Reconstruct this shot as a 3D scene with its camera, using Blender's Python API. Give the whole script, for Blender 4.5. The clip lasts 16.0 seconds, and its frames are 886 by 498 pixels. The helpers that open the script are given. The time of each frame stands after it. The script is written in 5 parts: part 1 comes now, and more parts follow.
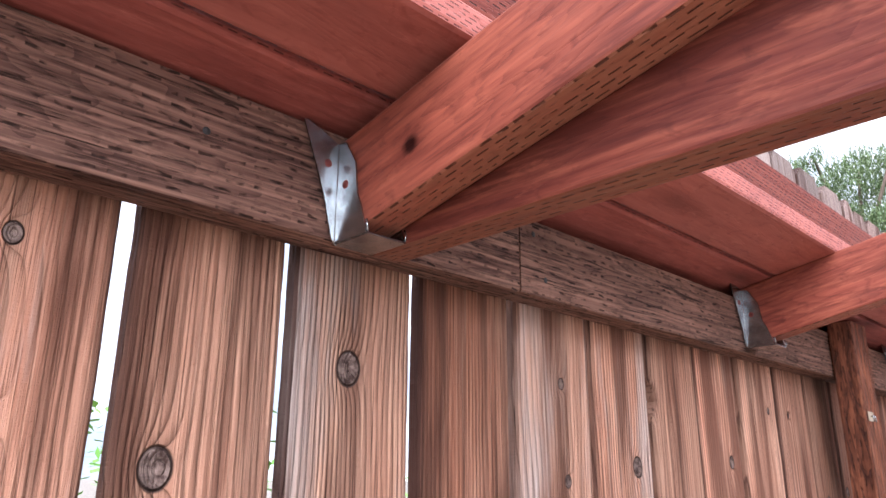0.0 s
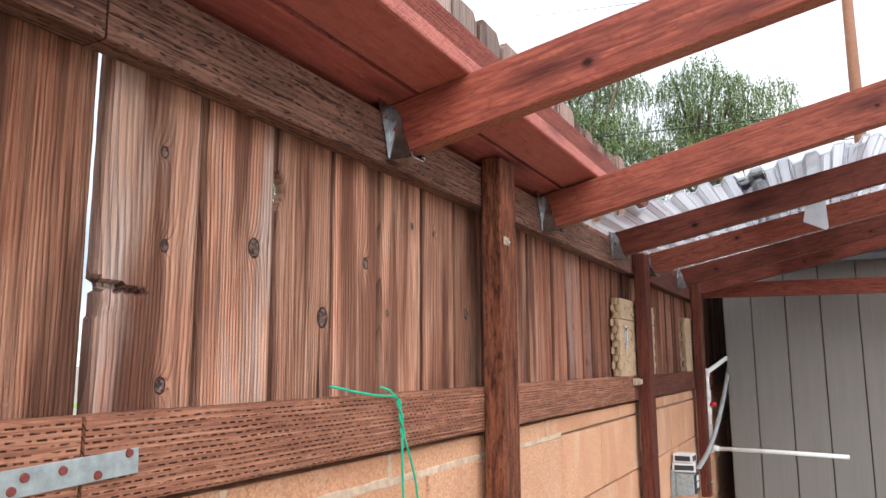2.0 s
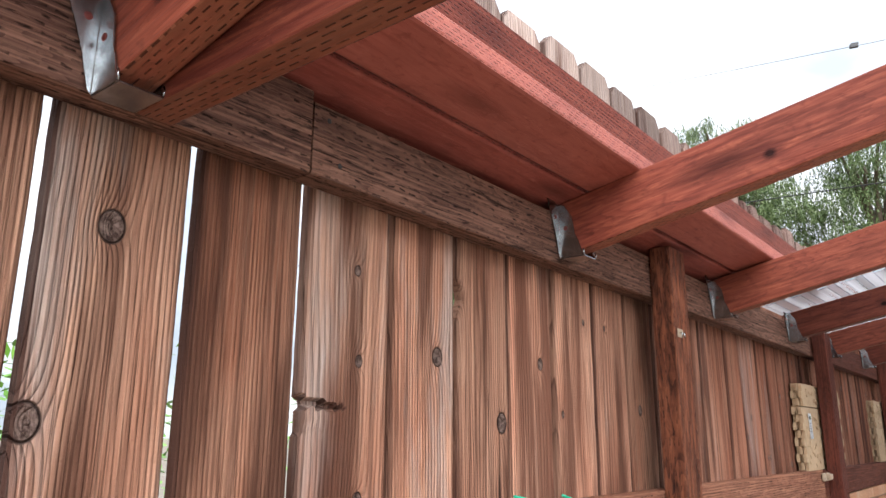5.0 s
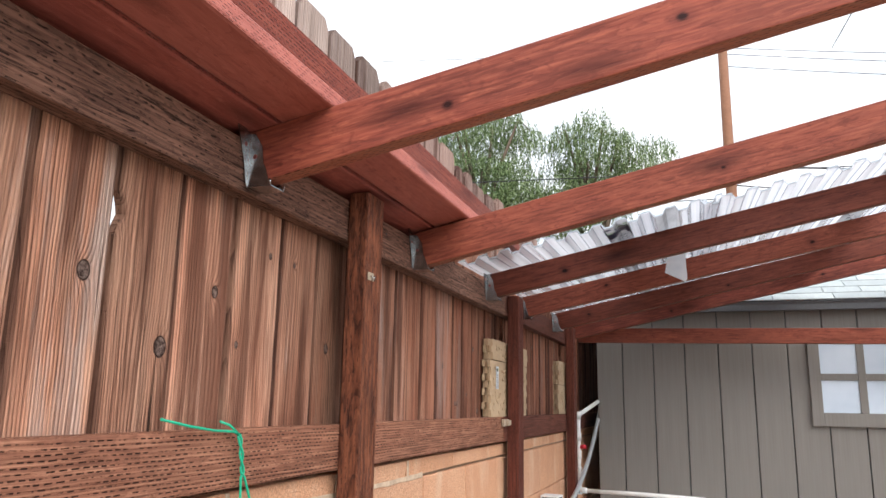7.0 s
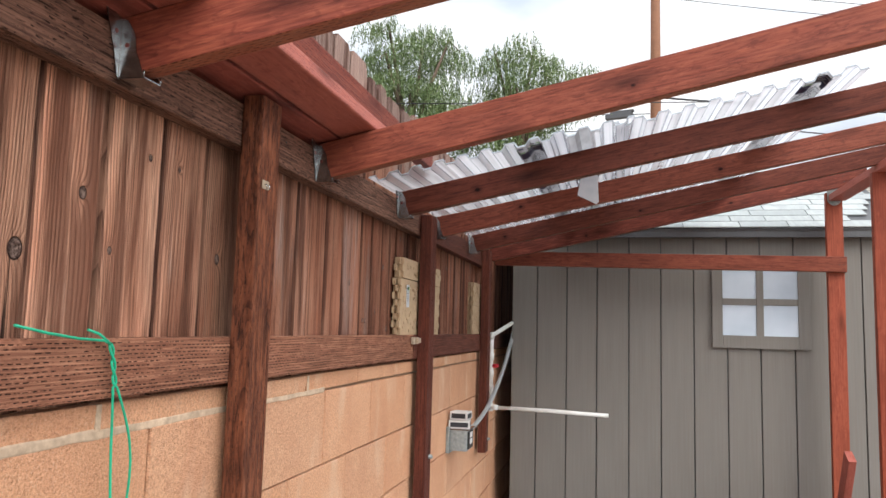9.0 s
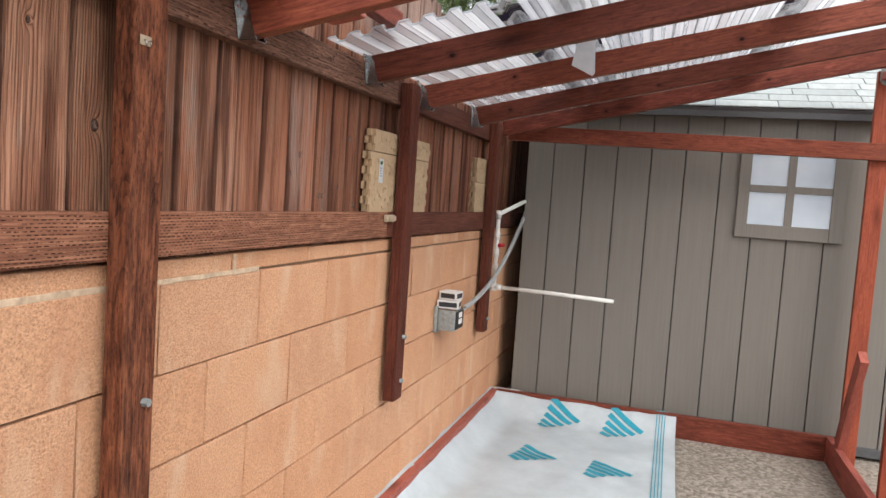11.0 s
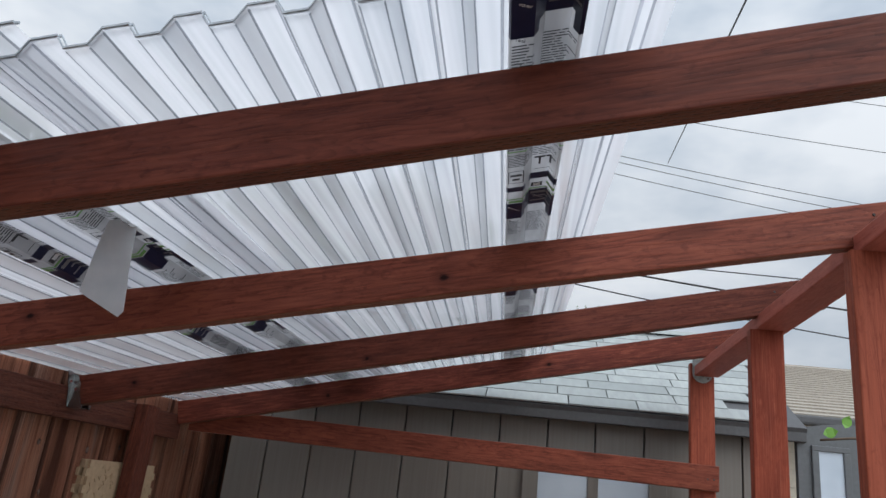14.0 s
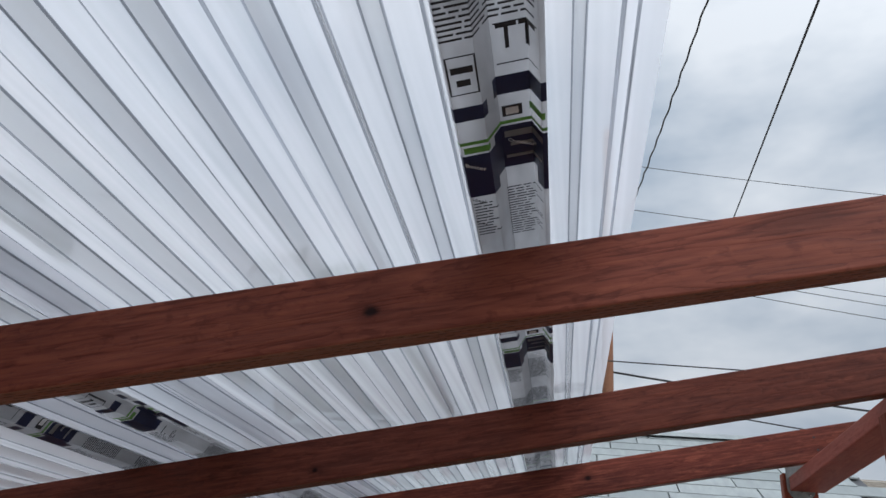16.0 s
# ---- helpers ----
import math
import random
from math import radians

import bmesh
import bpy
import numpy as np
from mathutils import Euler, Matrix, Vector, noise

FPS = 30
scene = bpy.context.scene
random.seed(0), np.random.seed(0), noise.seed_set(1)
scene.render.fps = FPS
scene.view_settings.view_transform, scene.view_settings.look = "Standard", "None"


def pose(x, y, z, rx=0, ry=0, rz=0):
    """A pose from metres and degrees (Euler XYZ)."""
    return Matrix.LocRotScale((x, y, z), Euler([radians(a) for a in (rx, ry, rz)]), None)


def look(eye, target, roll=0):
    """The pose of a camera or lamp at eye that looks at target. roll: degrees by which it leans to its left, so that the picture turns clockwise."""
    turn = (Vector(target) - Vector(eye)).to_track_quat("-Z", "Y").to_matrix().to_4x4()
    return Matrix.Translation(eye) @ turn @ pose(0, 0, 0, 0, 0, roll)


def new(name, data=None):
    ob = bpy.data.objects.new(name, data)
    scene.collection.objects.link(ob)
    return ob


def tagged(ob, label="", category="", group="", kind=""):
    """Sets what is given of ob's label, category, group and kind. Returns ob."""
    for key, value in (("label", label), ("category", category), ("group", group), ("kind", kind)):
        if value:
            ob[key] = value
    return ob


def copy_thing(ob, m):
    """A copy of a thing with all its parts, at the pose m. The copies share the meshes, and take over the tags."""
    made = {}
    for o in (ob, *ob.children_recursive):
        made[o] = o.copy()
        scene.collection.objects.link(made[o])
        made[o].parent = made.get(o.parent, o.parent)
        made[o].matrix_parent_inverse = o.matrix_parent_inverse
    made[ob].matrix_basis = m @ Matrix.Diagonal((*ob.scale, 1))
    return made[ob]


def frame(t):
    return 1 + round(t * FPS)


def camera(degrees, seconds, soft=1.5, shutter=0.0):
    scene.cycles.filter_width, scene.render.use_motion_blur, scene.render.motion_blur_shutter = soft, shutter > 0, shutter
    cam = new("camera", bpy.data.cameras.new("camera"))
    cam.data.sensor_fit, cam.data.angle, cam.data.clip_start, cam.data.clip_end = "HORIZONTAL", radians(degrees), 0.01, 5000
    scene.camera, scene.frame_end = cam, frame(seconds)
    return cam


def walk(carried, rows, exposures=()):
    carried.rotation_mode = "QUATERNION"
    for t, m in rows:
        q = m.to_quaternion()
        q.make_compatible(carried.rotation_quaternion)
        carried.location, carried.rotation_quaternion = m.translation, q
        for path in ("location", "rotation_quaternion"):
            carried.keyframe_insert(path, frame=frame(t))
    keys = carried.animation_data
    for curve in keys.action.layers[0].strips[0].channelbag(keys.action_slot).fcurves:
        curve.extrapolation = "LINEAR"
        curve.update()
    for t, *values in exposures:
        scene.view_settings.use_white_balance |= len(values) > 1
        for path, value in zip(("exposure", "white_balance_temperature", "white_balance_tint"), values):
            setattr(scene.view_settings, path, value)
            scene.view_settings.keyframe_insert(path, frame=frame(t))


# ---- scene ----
cam = camera(62.3, 16.0)
PATH = [
    (0, (0.028, -0.042, 1.436), (-1.341, 1.286, 2.039), 0.4),
    (0.5, (0.028, -0.035, 1.424), (-1.25, 1.396, 1.988), 0.3),
    (1, (0.079, 0.006, 1.376), (-1.028, 1.592, 1.884), 0.2),
    (1.3, (0.147, 0.029, 1.316), (-0.91, 1.657, 1.8), 0.5),
    (1.5, (0.139, 0.052, 1.311), (-0.845, 1.743, 1.725), 0.6),
    (2, (0.175, 0.085, 1.294), (-0.734, 1.84, 1.603), -0.3),
    (2.5, (0.182, 0.109, 1.289), (-0.723, 1.873, 1.553), -1.2),
    (3, (0.171, 0.079, 1.304), (-0.851, 1.766, 1.636), -1.2),
    (3.5, (0.141, 0.033, 1.323), (-1.061, 1.57, 1.763), -0.6),
    (3.7, (0.127, 0.02, 1.332), (-1.141, 1.494, 1.802), -0.2),
    (5.8, (0.155, 0.086, 1.343), (-0.867, 1.718, 1.883), 1.0),
    (6, (0.183, 0.096, 1.334), (-0.719, 1.805, 1.849), 1.0),
    (6.5, (0.222, 0.102, 1.295), (-0.49, 1.916, 1.745), 1.6),
    (7, (0.235, 0.117, 1.292), (-0.407, 1.966, 1.703), 1.1),
    (7.5, (0.235, 0.127, 1.289), (-0.366, 1.996, 1.669), 0.7),
    (8, (0.241, 0.14, 1.278), (-0.317, 2.031, 1.611), 0.9),
    (8.5, (0.266, 0.17, 1.278), (-0.238, 2.084, 1.568), 0.7),
    (9, (0.279, 0.183, 1.274), (-0.181, 2.118, 1.488), 1.6),
    (9.5, (0.259, 0.168, 1.282), (-0.181, 2.117, 1.367), 2.3),
    (9.7, (0.264, 0.165, 1.289), (-0.177, 2.116, 1.329), 2.3),
    (11.8, (0.656, 0.773, 1.366), (0.005, 2.656, 1.194), 4.6),
    (12, (0.671, 0.864, 1.411), (0.071, 2.769, 1.31), 4.2),
    (12.5, (0.698, 1.102, 1.427), (0.198, 3.035, 1.553), 5.3),
    (13, (0.804, 1.467, 1.497), (0.386, 3.385, 1.878), 7.6),
    (13.5, (0.85, 1.672, 1.499), (0.511, 3.58, 1.995), 7.1),
    (14, (0.879, 1.905, 1.541), (0.61, 3.783, 2.174), 6.3),
    (14.5, (0.914, 2.098, 1.553), (0.659, 3.937, 2.297), 6.2),
    (15, (0.982, 2.303, 1.606), (0.567, 4.09, 2.4), 6.6),
    (15.5, (0.965, 2.433, 1.621), (0.483, 4.196, 2.432), 6.2),
    (16, (0.934, 2.542, 1.637), (0.538, 4.276, 2.551), 6.4),
]
EXPOSURE = [(0.0, 1.15, 5850, 15), (0.5, 1.08, 5500, 15), (1.0, 0.9, 5800, 15), (1.5, 0.8, 6150, 13), (2.5, 0.7, 6500, 10), (3.7, 0.72, 6400, 11), (6.0, 0.7, 6450, 10), (9.7, 0.45, 6700, 10), (11.8, 0.52, 6850, 10), (12.5, 0.58, 6750, 10), (13.0, 0.1, 6450, 9), (13.5, -0.2, 6300, 8), (14.5, -0.5, 6150, 8), (16.0, -0.6, 6100, 8)]
walk(cam, [(t, look(eye, target, roll)) for t, eye, target, roll in PATH], EXPOSURE)

# ---- light: an overcast day ----
SUN_EL, SUN_ROT = radians(41), radians(137)
world = bpy.data.worlds.new("overcast")
scene.world = world
world.use_nodes = True
wn, wl = world.node_tree.nodes, world.node_tree.links
wn.clear()
w_out = wn.new("ShaderNodeOutputWorld")
w_bg = wn.new("ShaderNodeBackground")
w_sky = wn.new("ShaderNodeTexSky")
w_sky.sky_type = 'NISHITA'
w_sky.sun_disc = False
w_sky.sun_elevation, w_sky.sun_rotation = SUN_EL, SUN_ROT
w_dim = wn.new("ShaderNodeVectorMath")
w_dim.operation = 'SCALE'
w_dim.inputs[3].default_value = 0.09
w_co = wn.new("ShaderNodeTexCoord")
w_map = wn.new("ShaderNodeMapping")
w_map.inputs["Scale"].default_value = (1.2, 1.2, 2.6)
w_noise = wn.new("ShaderNodeTexNoise")
w_noise.inputs["Scale"].default_value = 2.2
w_noise.inputs["Detail"].default_value = 5
w_noise.inputs["Roughness"].default_value = 0.52
w_ramp = wn.new("ShaderNodeValToRGB")
w_ramp.color_ramp.elements[0].position, w_ramp.color_ramp.elements[0].color = 0.38, (0.7, 0.8, 0.93, 1)
w_ramp.color_ramp.elements[1].position, w_ramp.color_ramp.elements[1].color = 0.62, (1.34, 1.36, 1.4, 1)
w_mix = wn.new("ShaderNodeMixRGB")
w_mix.inputs[0].default_value = 0.93
wl.new(w_co.outputs["Generated"], w_map.inputs["Vector"])
wl.new(w_map.outputs["Vector"], w_noise.inputs["Vector"])
wl.new(w_noise.outputs["Fac"], w_ramp.inputs["Fac"])
wl.new(w_sky.outputs["Color"], w_dim.inputs[0])
wl.new(w_dim.outputs[0], w_mix.inputs[1])
wl.new(w_ramp.outputs["Color"], w_mix.inputs[2])


def w_math(op, a, b):
    nd = wn.new("ShaderNodeMath")
    nd.operation = op
    for k, v in enumerate((a, b)):
        if isinstance(v, float):
            nd.inputs[k].default_value = v
        else:
            wl.new(v, nd.inputs[k])
    return nd.outputs[0]


# thick cloud: brighter towards the zenith and round the hidden sun
SUN_DIR = Vector((0.52, -0.55, 0.65)).normalized()
w_sep = wn.new("ShaderNodeSeparateXYZ")
wl.new(w_co.outputs["Generated"], w_sep.inputs[0])
w_dot = wn.new("ShaderNodeVectorMath")
w_dot.operation = 'DOT_PRODUCT'
w_dot.inputs[1].default_value = SUN_DIR
wl.new(w_co.outputs["Generated"], w_dot.inputs[0])
w_glow = w_math('MULTIPLY', w_math('POWER', w_math('MAXIMUM', w_dot.outputs["Value"], 0.0), 2.2), 1.7)
w_up = w_math('MULTIPLY', w_math('MAXIMUM', w_sep.outputs[2], 0.0), 0.55)
wl.new(w_math('ADD', w_math('ADD', w_up, w_glow), 0.62), w_bg.inputs["Strength"])
wl.new(w_mix.outputs[0], w_bg.inputs["Color"])
wl.new(w_bg.outputs[0], w_out.inputs["Surface"])

sun = new("sun", bpy.data.lights.new("sun", 'SUN'))
sun.data.energy, sun.data.angle, sun.data.color = 1.4, radians(35), (1.0, 0.96, 0.9)
sun.matrix_world = look(SUN_DIR * 8, (0, 0, 0))


# ---- materials ----
class Mat:
    """A node material with short calls."""

    def __init__(self, name, rough=0.6, metal=0.0, spec=0.4):
        self.m = bpy.data.materials.new(name)
        self.m.use_nodes = True
        self.t = self.m.node_tree
        self.b = self.t.nodes["Principled BSDF"]
        self.b.inputs["Roughness"].default_value = rough
        self.b.inputs["Metallic"].default_value = metal
        self.b.inputs["Specular IOR Level"].default_value = spec

    def n(self, kind, **props):
        node = self.t.nodes.new(kind)
        for k, v in props.items():
            node.inputs[k.replace("_", " ")].default_value = v
        return node

    def link(self, a, b):
        self.t.links.new(a, b)

    def math(self, op, a, b=None, c=None, clamp=False):
        node = self.t.nodes.new("ShaderNodeMath")
        node.operation, node.use_clamp = op, clamp
        for i, v in enumerate((a, b, c)):
            if v is None:
                continue
            if isinstance(v, (int, float)):
                node.inputs[i].default_value = v
            else:
                self.link(v, node.inputs[i])
        return node.outputs[0]

    def coords(self, scale=(1, 1, 1), shift=True):
        co = self.t.nodes.new("ShaderNodeTexCoord").outputs["Object"]
        if shift:
            info = self.t.nodes.new("ShaderNodeObjectInfo")
            comb = self.n("ShaderNodeCombineXYZ")
            r = self.math('MULTIPLY', info.outputs["Random"], 37.0)
            for i in range(3):
                self.link(r, comb.inputs[i])
            add = self.t.nodes.new("ShaderNodeVectorMath")
            self.link(co, add.inputs[0])
            self.link(comb.outputs[0], add.inputs[1])
            co = add.outputs[0]
        mp = self.n("ShaderNodeMapping", Scale=scale)
        self.link(co, mp.inputs["Vector"])
        return mp.outputs[0]

    def noise(self, vec, scale, detail=4, rough=0.55, distort=0.0):
        nd = self.n("ShaderNodeTexNoise", Scale=scale, Detail=detail, Roughness=rough, Distortion=distort)
        self.link(vec, nd.inputs["Vector"])
        return nd.outputs["Fac"]

    def ramp(self, fac, *stops):
        nd = self.n("ShaderNodeValToRGB")
        cr = nd.color_ramp
        while len(cr.elements) < len(stops):
            cr.elements.new(0.5)
        for e, (p, c) in zip(cr.elements, stops):
            e.position = p
            e.color = (*c, 1) if len(c) == 3 else c
        self.link(fac, nd.inputs["Fac"])
        return nd.outputs["Color"]

    def mix(self, fac, a, b, mode='MIX'):
        nd = self.t.nodes.new("ShaderNodeMixRGB")
        nd.blend_type = mode
        for i, v in enumerate((fac, a, b)):
            if isinstance(v, (int, float)):
                nd.inputs[i].default_value = v
            elif isinstance(v, tuple):
                nd.inputs[i].default_value = (*v, 1)
            else:
                self.link(v, nd.inputs[i])
        return nd.outputs[0]

    def bump(self, height, strength=0.3, distance=0.002):
        nd = self.n("ShaderNodeBump", Strength=strength, Distance=distance)
        self.link(height, nd.inputs["Height"])
        self.link(nd.outputs[0], self.b.inputs["Normal"])

    def colour(self, c):
        if isinstance(c, tuple):
            self.b.inputs["Base Color"].default_value = (*c, 1)
        else:
            self.link(c, self.b.inputs["Base Color"])
        return self

    def random(self):
        return self.t.nodes.new("ShaderNodeObjectInfo").outputs["Random"]

    def prop(self, name):
        nd = self.t.nodes.new("ShaderNodeAttribute")
        nd.attribute_type, nd.attribute_name = 'OBJECT', name
        return nd.outputs["Vector"]


def stretched(axis, along, across):
    return tuple(along if i == axis else across for i in range(3))


def weathered_fence():
    """Rough-sawn redwood, brown with grey weathering, dark knots with flowing grain. Boards stand along local z, face along local y."""
    m = Mat("weathered_redwood", 0.85, 0, 0.12)
    raw = m.t.nodes.new("ShaderNodeTexCoord").outputs["Object"]
    sep = m.n("ShaderNodeSeparateXYZ")
    m.link(raw, sep.inputs[0])
    swirl = None
    dark = None
    for k in ("knot_a", "knot_b", "knot_c"):
        ks = m.n("ShaderNodeSeparateXYZ")
        m.link(m.prop(k), ks.inputs[0])
        dy = m.math('SUBTRACT', sep.outputs[1], ks.outputs[0])
        dz = m.math('MULTIPLY', m.math('SUBTRACT', sep.outputs[2], ks.outputs[1]), 0.8)
        d = m.math('SQRT', m.math('ADD', m.math('MULTIPLY', dy, dy), m.math('MULTIPLY', dz, dz)))
        rel = m.math('DIVIDE', d, m.math('MAXIMUM', ks.outputs[2], 0.0001))
        pull = m.math('DIVIDE', 1.6, m.math('ADD', 1.0, m.math('POWER', rel, 1.6)))
        core = m.math('SUBTRACT', 1.15, rel, clamp=True)
        swirl = pull if swirl is None else m.math('ADD', swirl, pull)
        dark = core if dark is None else m.math('MAXIMUM', dark, core)
    gk = m.n("ShaderNodeSeparateXYZ")
    m.link(m.prop("weather"), gk.inputs[0])
    slow = m.noise(m.coords((3, 5.0, 0.8)), 1.0, 2, 0.45, 0.2)
    mid = m.noise(m.coords((12, 20, 2.2)), 1.0, 2, 0.5)
    jag = m.noise(m.coords((30, 40, 22)), 1.0, 2, 0.6)
    pitch = m.math('ADD', 105.0, m.math('MULTIPLY', gk.outputs[2], 75.0))
    field = m.math('ADD', m.math('MULTIPLY', slow, 15.0), m.math('MULTIPLY', mid, 1.9))
    field = m.math('ADD', field, m.math('ADD', m.math('MULTIPLY', swirl, 2.6), m.math('MULTIPLY', jag, 0.3)))
    field = m.math('ADD', field, m.math('MULTIPLY', sep.outputs[1], pitch))
    ring = m.math('FRACT', field)
    late = m.math('MULTIPLY', m.math('POWER', ring, 3.2), m.math('MULTIPLY', m.math('SUBTRACT', 1.0, ring), 14.0, clamp=True))
    fine = m.noise(m.coords((260, 420, 5.0)), 1.0, 3, 0.65)
    ridge = m.noise(m.coords((50, 90, 1.6)), 1.0, 3, 0.6)
    saw = m.noise(m.coords((60, 90, 320)), 1.0, 2, 0.6)
    tone = m.noise(m.coords((3, 9, 2.0)), 1.0, 4, 0.62)
    grey = m.noise(m.coords((5, 11, 1.5)), 1.0, 5, 0.68)
    calm = m.ramp(m.noise(m.coords((3, 9, 1.3)), 1.0, 3, 0.55), (0.38, (0.06, 0.06, 0.06)), (0.58, (1, 1, 1)))
    base = m.mix(gk.outputs[2], (0.385, 0.178, 0.113), (0.37, 0.149, 0.085))
    base = m.mix(m.ramp(tone, (0.36, (0, 0, 0)), (0.66, (0.75, 0.75, 0.75))), base, (0.55, 0.325, 0.22))
    base = m.mix(m.ramp(ridge, (0.36, (0.65, 0.65, 0.65)), (0.5, (0, 0, 0))), base, (0.17, 0.08, 0.052))
    base = m.mix(m.math('MULTIPLY', m.math('MULTIPLY', late, 0.95), calm), base, (0.06, 0.022, 0.014))
    base = m.mix(m.ramp(fine, (0.52, (0.0, 0.0, 0.0)), (0.72, (0.42, 0.42, 0.42))), base, (0.6, 0.365, 0.245))
    base = m.mix(m.ramp(fine, (0.32, (0.85, 0.85, 0.85)), (0.43, (0, 0, 0))), base, (0.06, 0.026, 0.017))
    # tops paled in the colour: grey weathering, and the stronger light they catch
    bleach_and_light = m.math('MULTIPLY', m.math('SUBTRACT', sep.outputs[2], 1.78), 2.2, clamp=True)
    gmask = m.math('MULTIPLY', m.math('ADD', m.math('ADD', m.math('SUBTRACT', grey, 0.555), gk.outputs[0]), bleach_and_light), 5.5, clamp=True)
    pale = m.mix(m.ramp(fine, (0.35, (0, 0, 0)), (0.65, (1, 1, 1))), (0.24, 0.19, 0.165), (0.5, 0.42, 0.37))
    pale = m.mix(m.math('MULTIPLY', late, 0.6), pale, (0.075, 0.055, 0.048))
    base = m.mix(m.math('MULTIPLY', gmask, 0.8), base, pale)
    stain = m.noise(m.coords((5, 13, 1.1)), 1.0, 4, 0.62)
    base = m.mix(m.ramp(stain, (0.5, (0, 0, 0)), (0.62, (0.85, 0.85, 0.85))), base, (0.085, 0.034, 0.021))
    split = m.noise(m.coords((40, 46, 1.1)), 1.0, 4, 0.6, 0.5)
    check = m.ramp(split, (0.3, (1, 1, 1)), (0.325, (0, 0, 0)))
    base = m.mix(m.math('MULTIPLY', check, 0.9), base, (0.025, 0.014, 0.01))
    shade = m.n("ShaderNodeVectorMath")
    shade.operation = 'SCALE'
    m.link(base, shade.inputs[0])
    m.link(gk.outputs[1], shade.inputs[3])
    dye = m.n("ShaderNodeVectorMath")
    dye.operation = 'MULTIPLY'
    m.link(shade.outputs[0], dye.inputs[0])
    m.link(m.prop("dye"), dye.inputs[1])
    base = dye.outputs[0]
    kn = m.noise(m.coords((90, 90, 90)), 1.0, 3, 0.7)
    kcol = m.mix(m.ramp(kn, (0.38, (0, 0, 0)), (0.6, (1, 1, 1))), (0.06, 0.034, 0.027), (0.24, 0.165, 0.135))
    base = m.mix(m.math('MULTIPLY', dark, 5.0, clamp=True), base, kcol)
    rim = m.math('SUBTRACT', 1.0, m.math('MULTIPLY', m.math('ABSOLUTE', m.math('SUBTRACT', dark, 0.13)), 8.0), clamp=True)
    base = m.mix(m.math('MULTIPLY', rim, 0.85), base, (0.022, 0.012, 0.01))
    # side faces coloured dark, for the shade in the gaps between boards
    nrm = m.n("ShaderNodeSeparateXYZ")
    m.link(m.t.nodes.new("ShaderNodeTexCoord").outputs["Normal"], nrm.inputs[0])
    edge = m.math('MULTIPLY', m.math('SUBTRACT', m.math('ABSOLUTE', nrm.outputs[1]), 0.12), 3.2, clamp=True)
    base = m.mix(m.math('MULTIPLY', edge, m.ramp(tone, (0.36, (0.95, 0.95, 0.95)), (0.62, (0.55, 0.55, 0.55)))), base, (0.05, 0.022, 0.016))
    m.colour(base)
    h = m.math('ADD', m.math('MULTIPLY', late, -0.8), m.math('MULTIPLY', fine, 0.8))
    h = m.math('ADD', h, m.math('ADD', m.math('MULTIPLY', ridge, 1.1), m.math('MULTIPLY', saw, 0.25)))
    h = m.math('SUBTRACT', h, m.math('ADD', m.math('MULTIPLY', rim, 1.5), m.math('MULTIPLY', check, 2.0)))
    m.bump(h, 1.0, 0.0045)
    return m.m


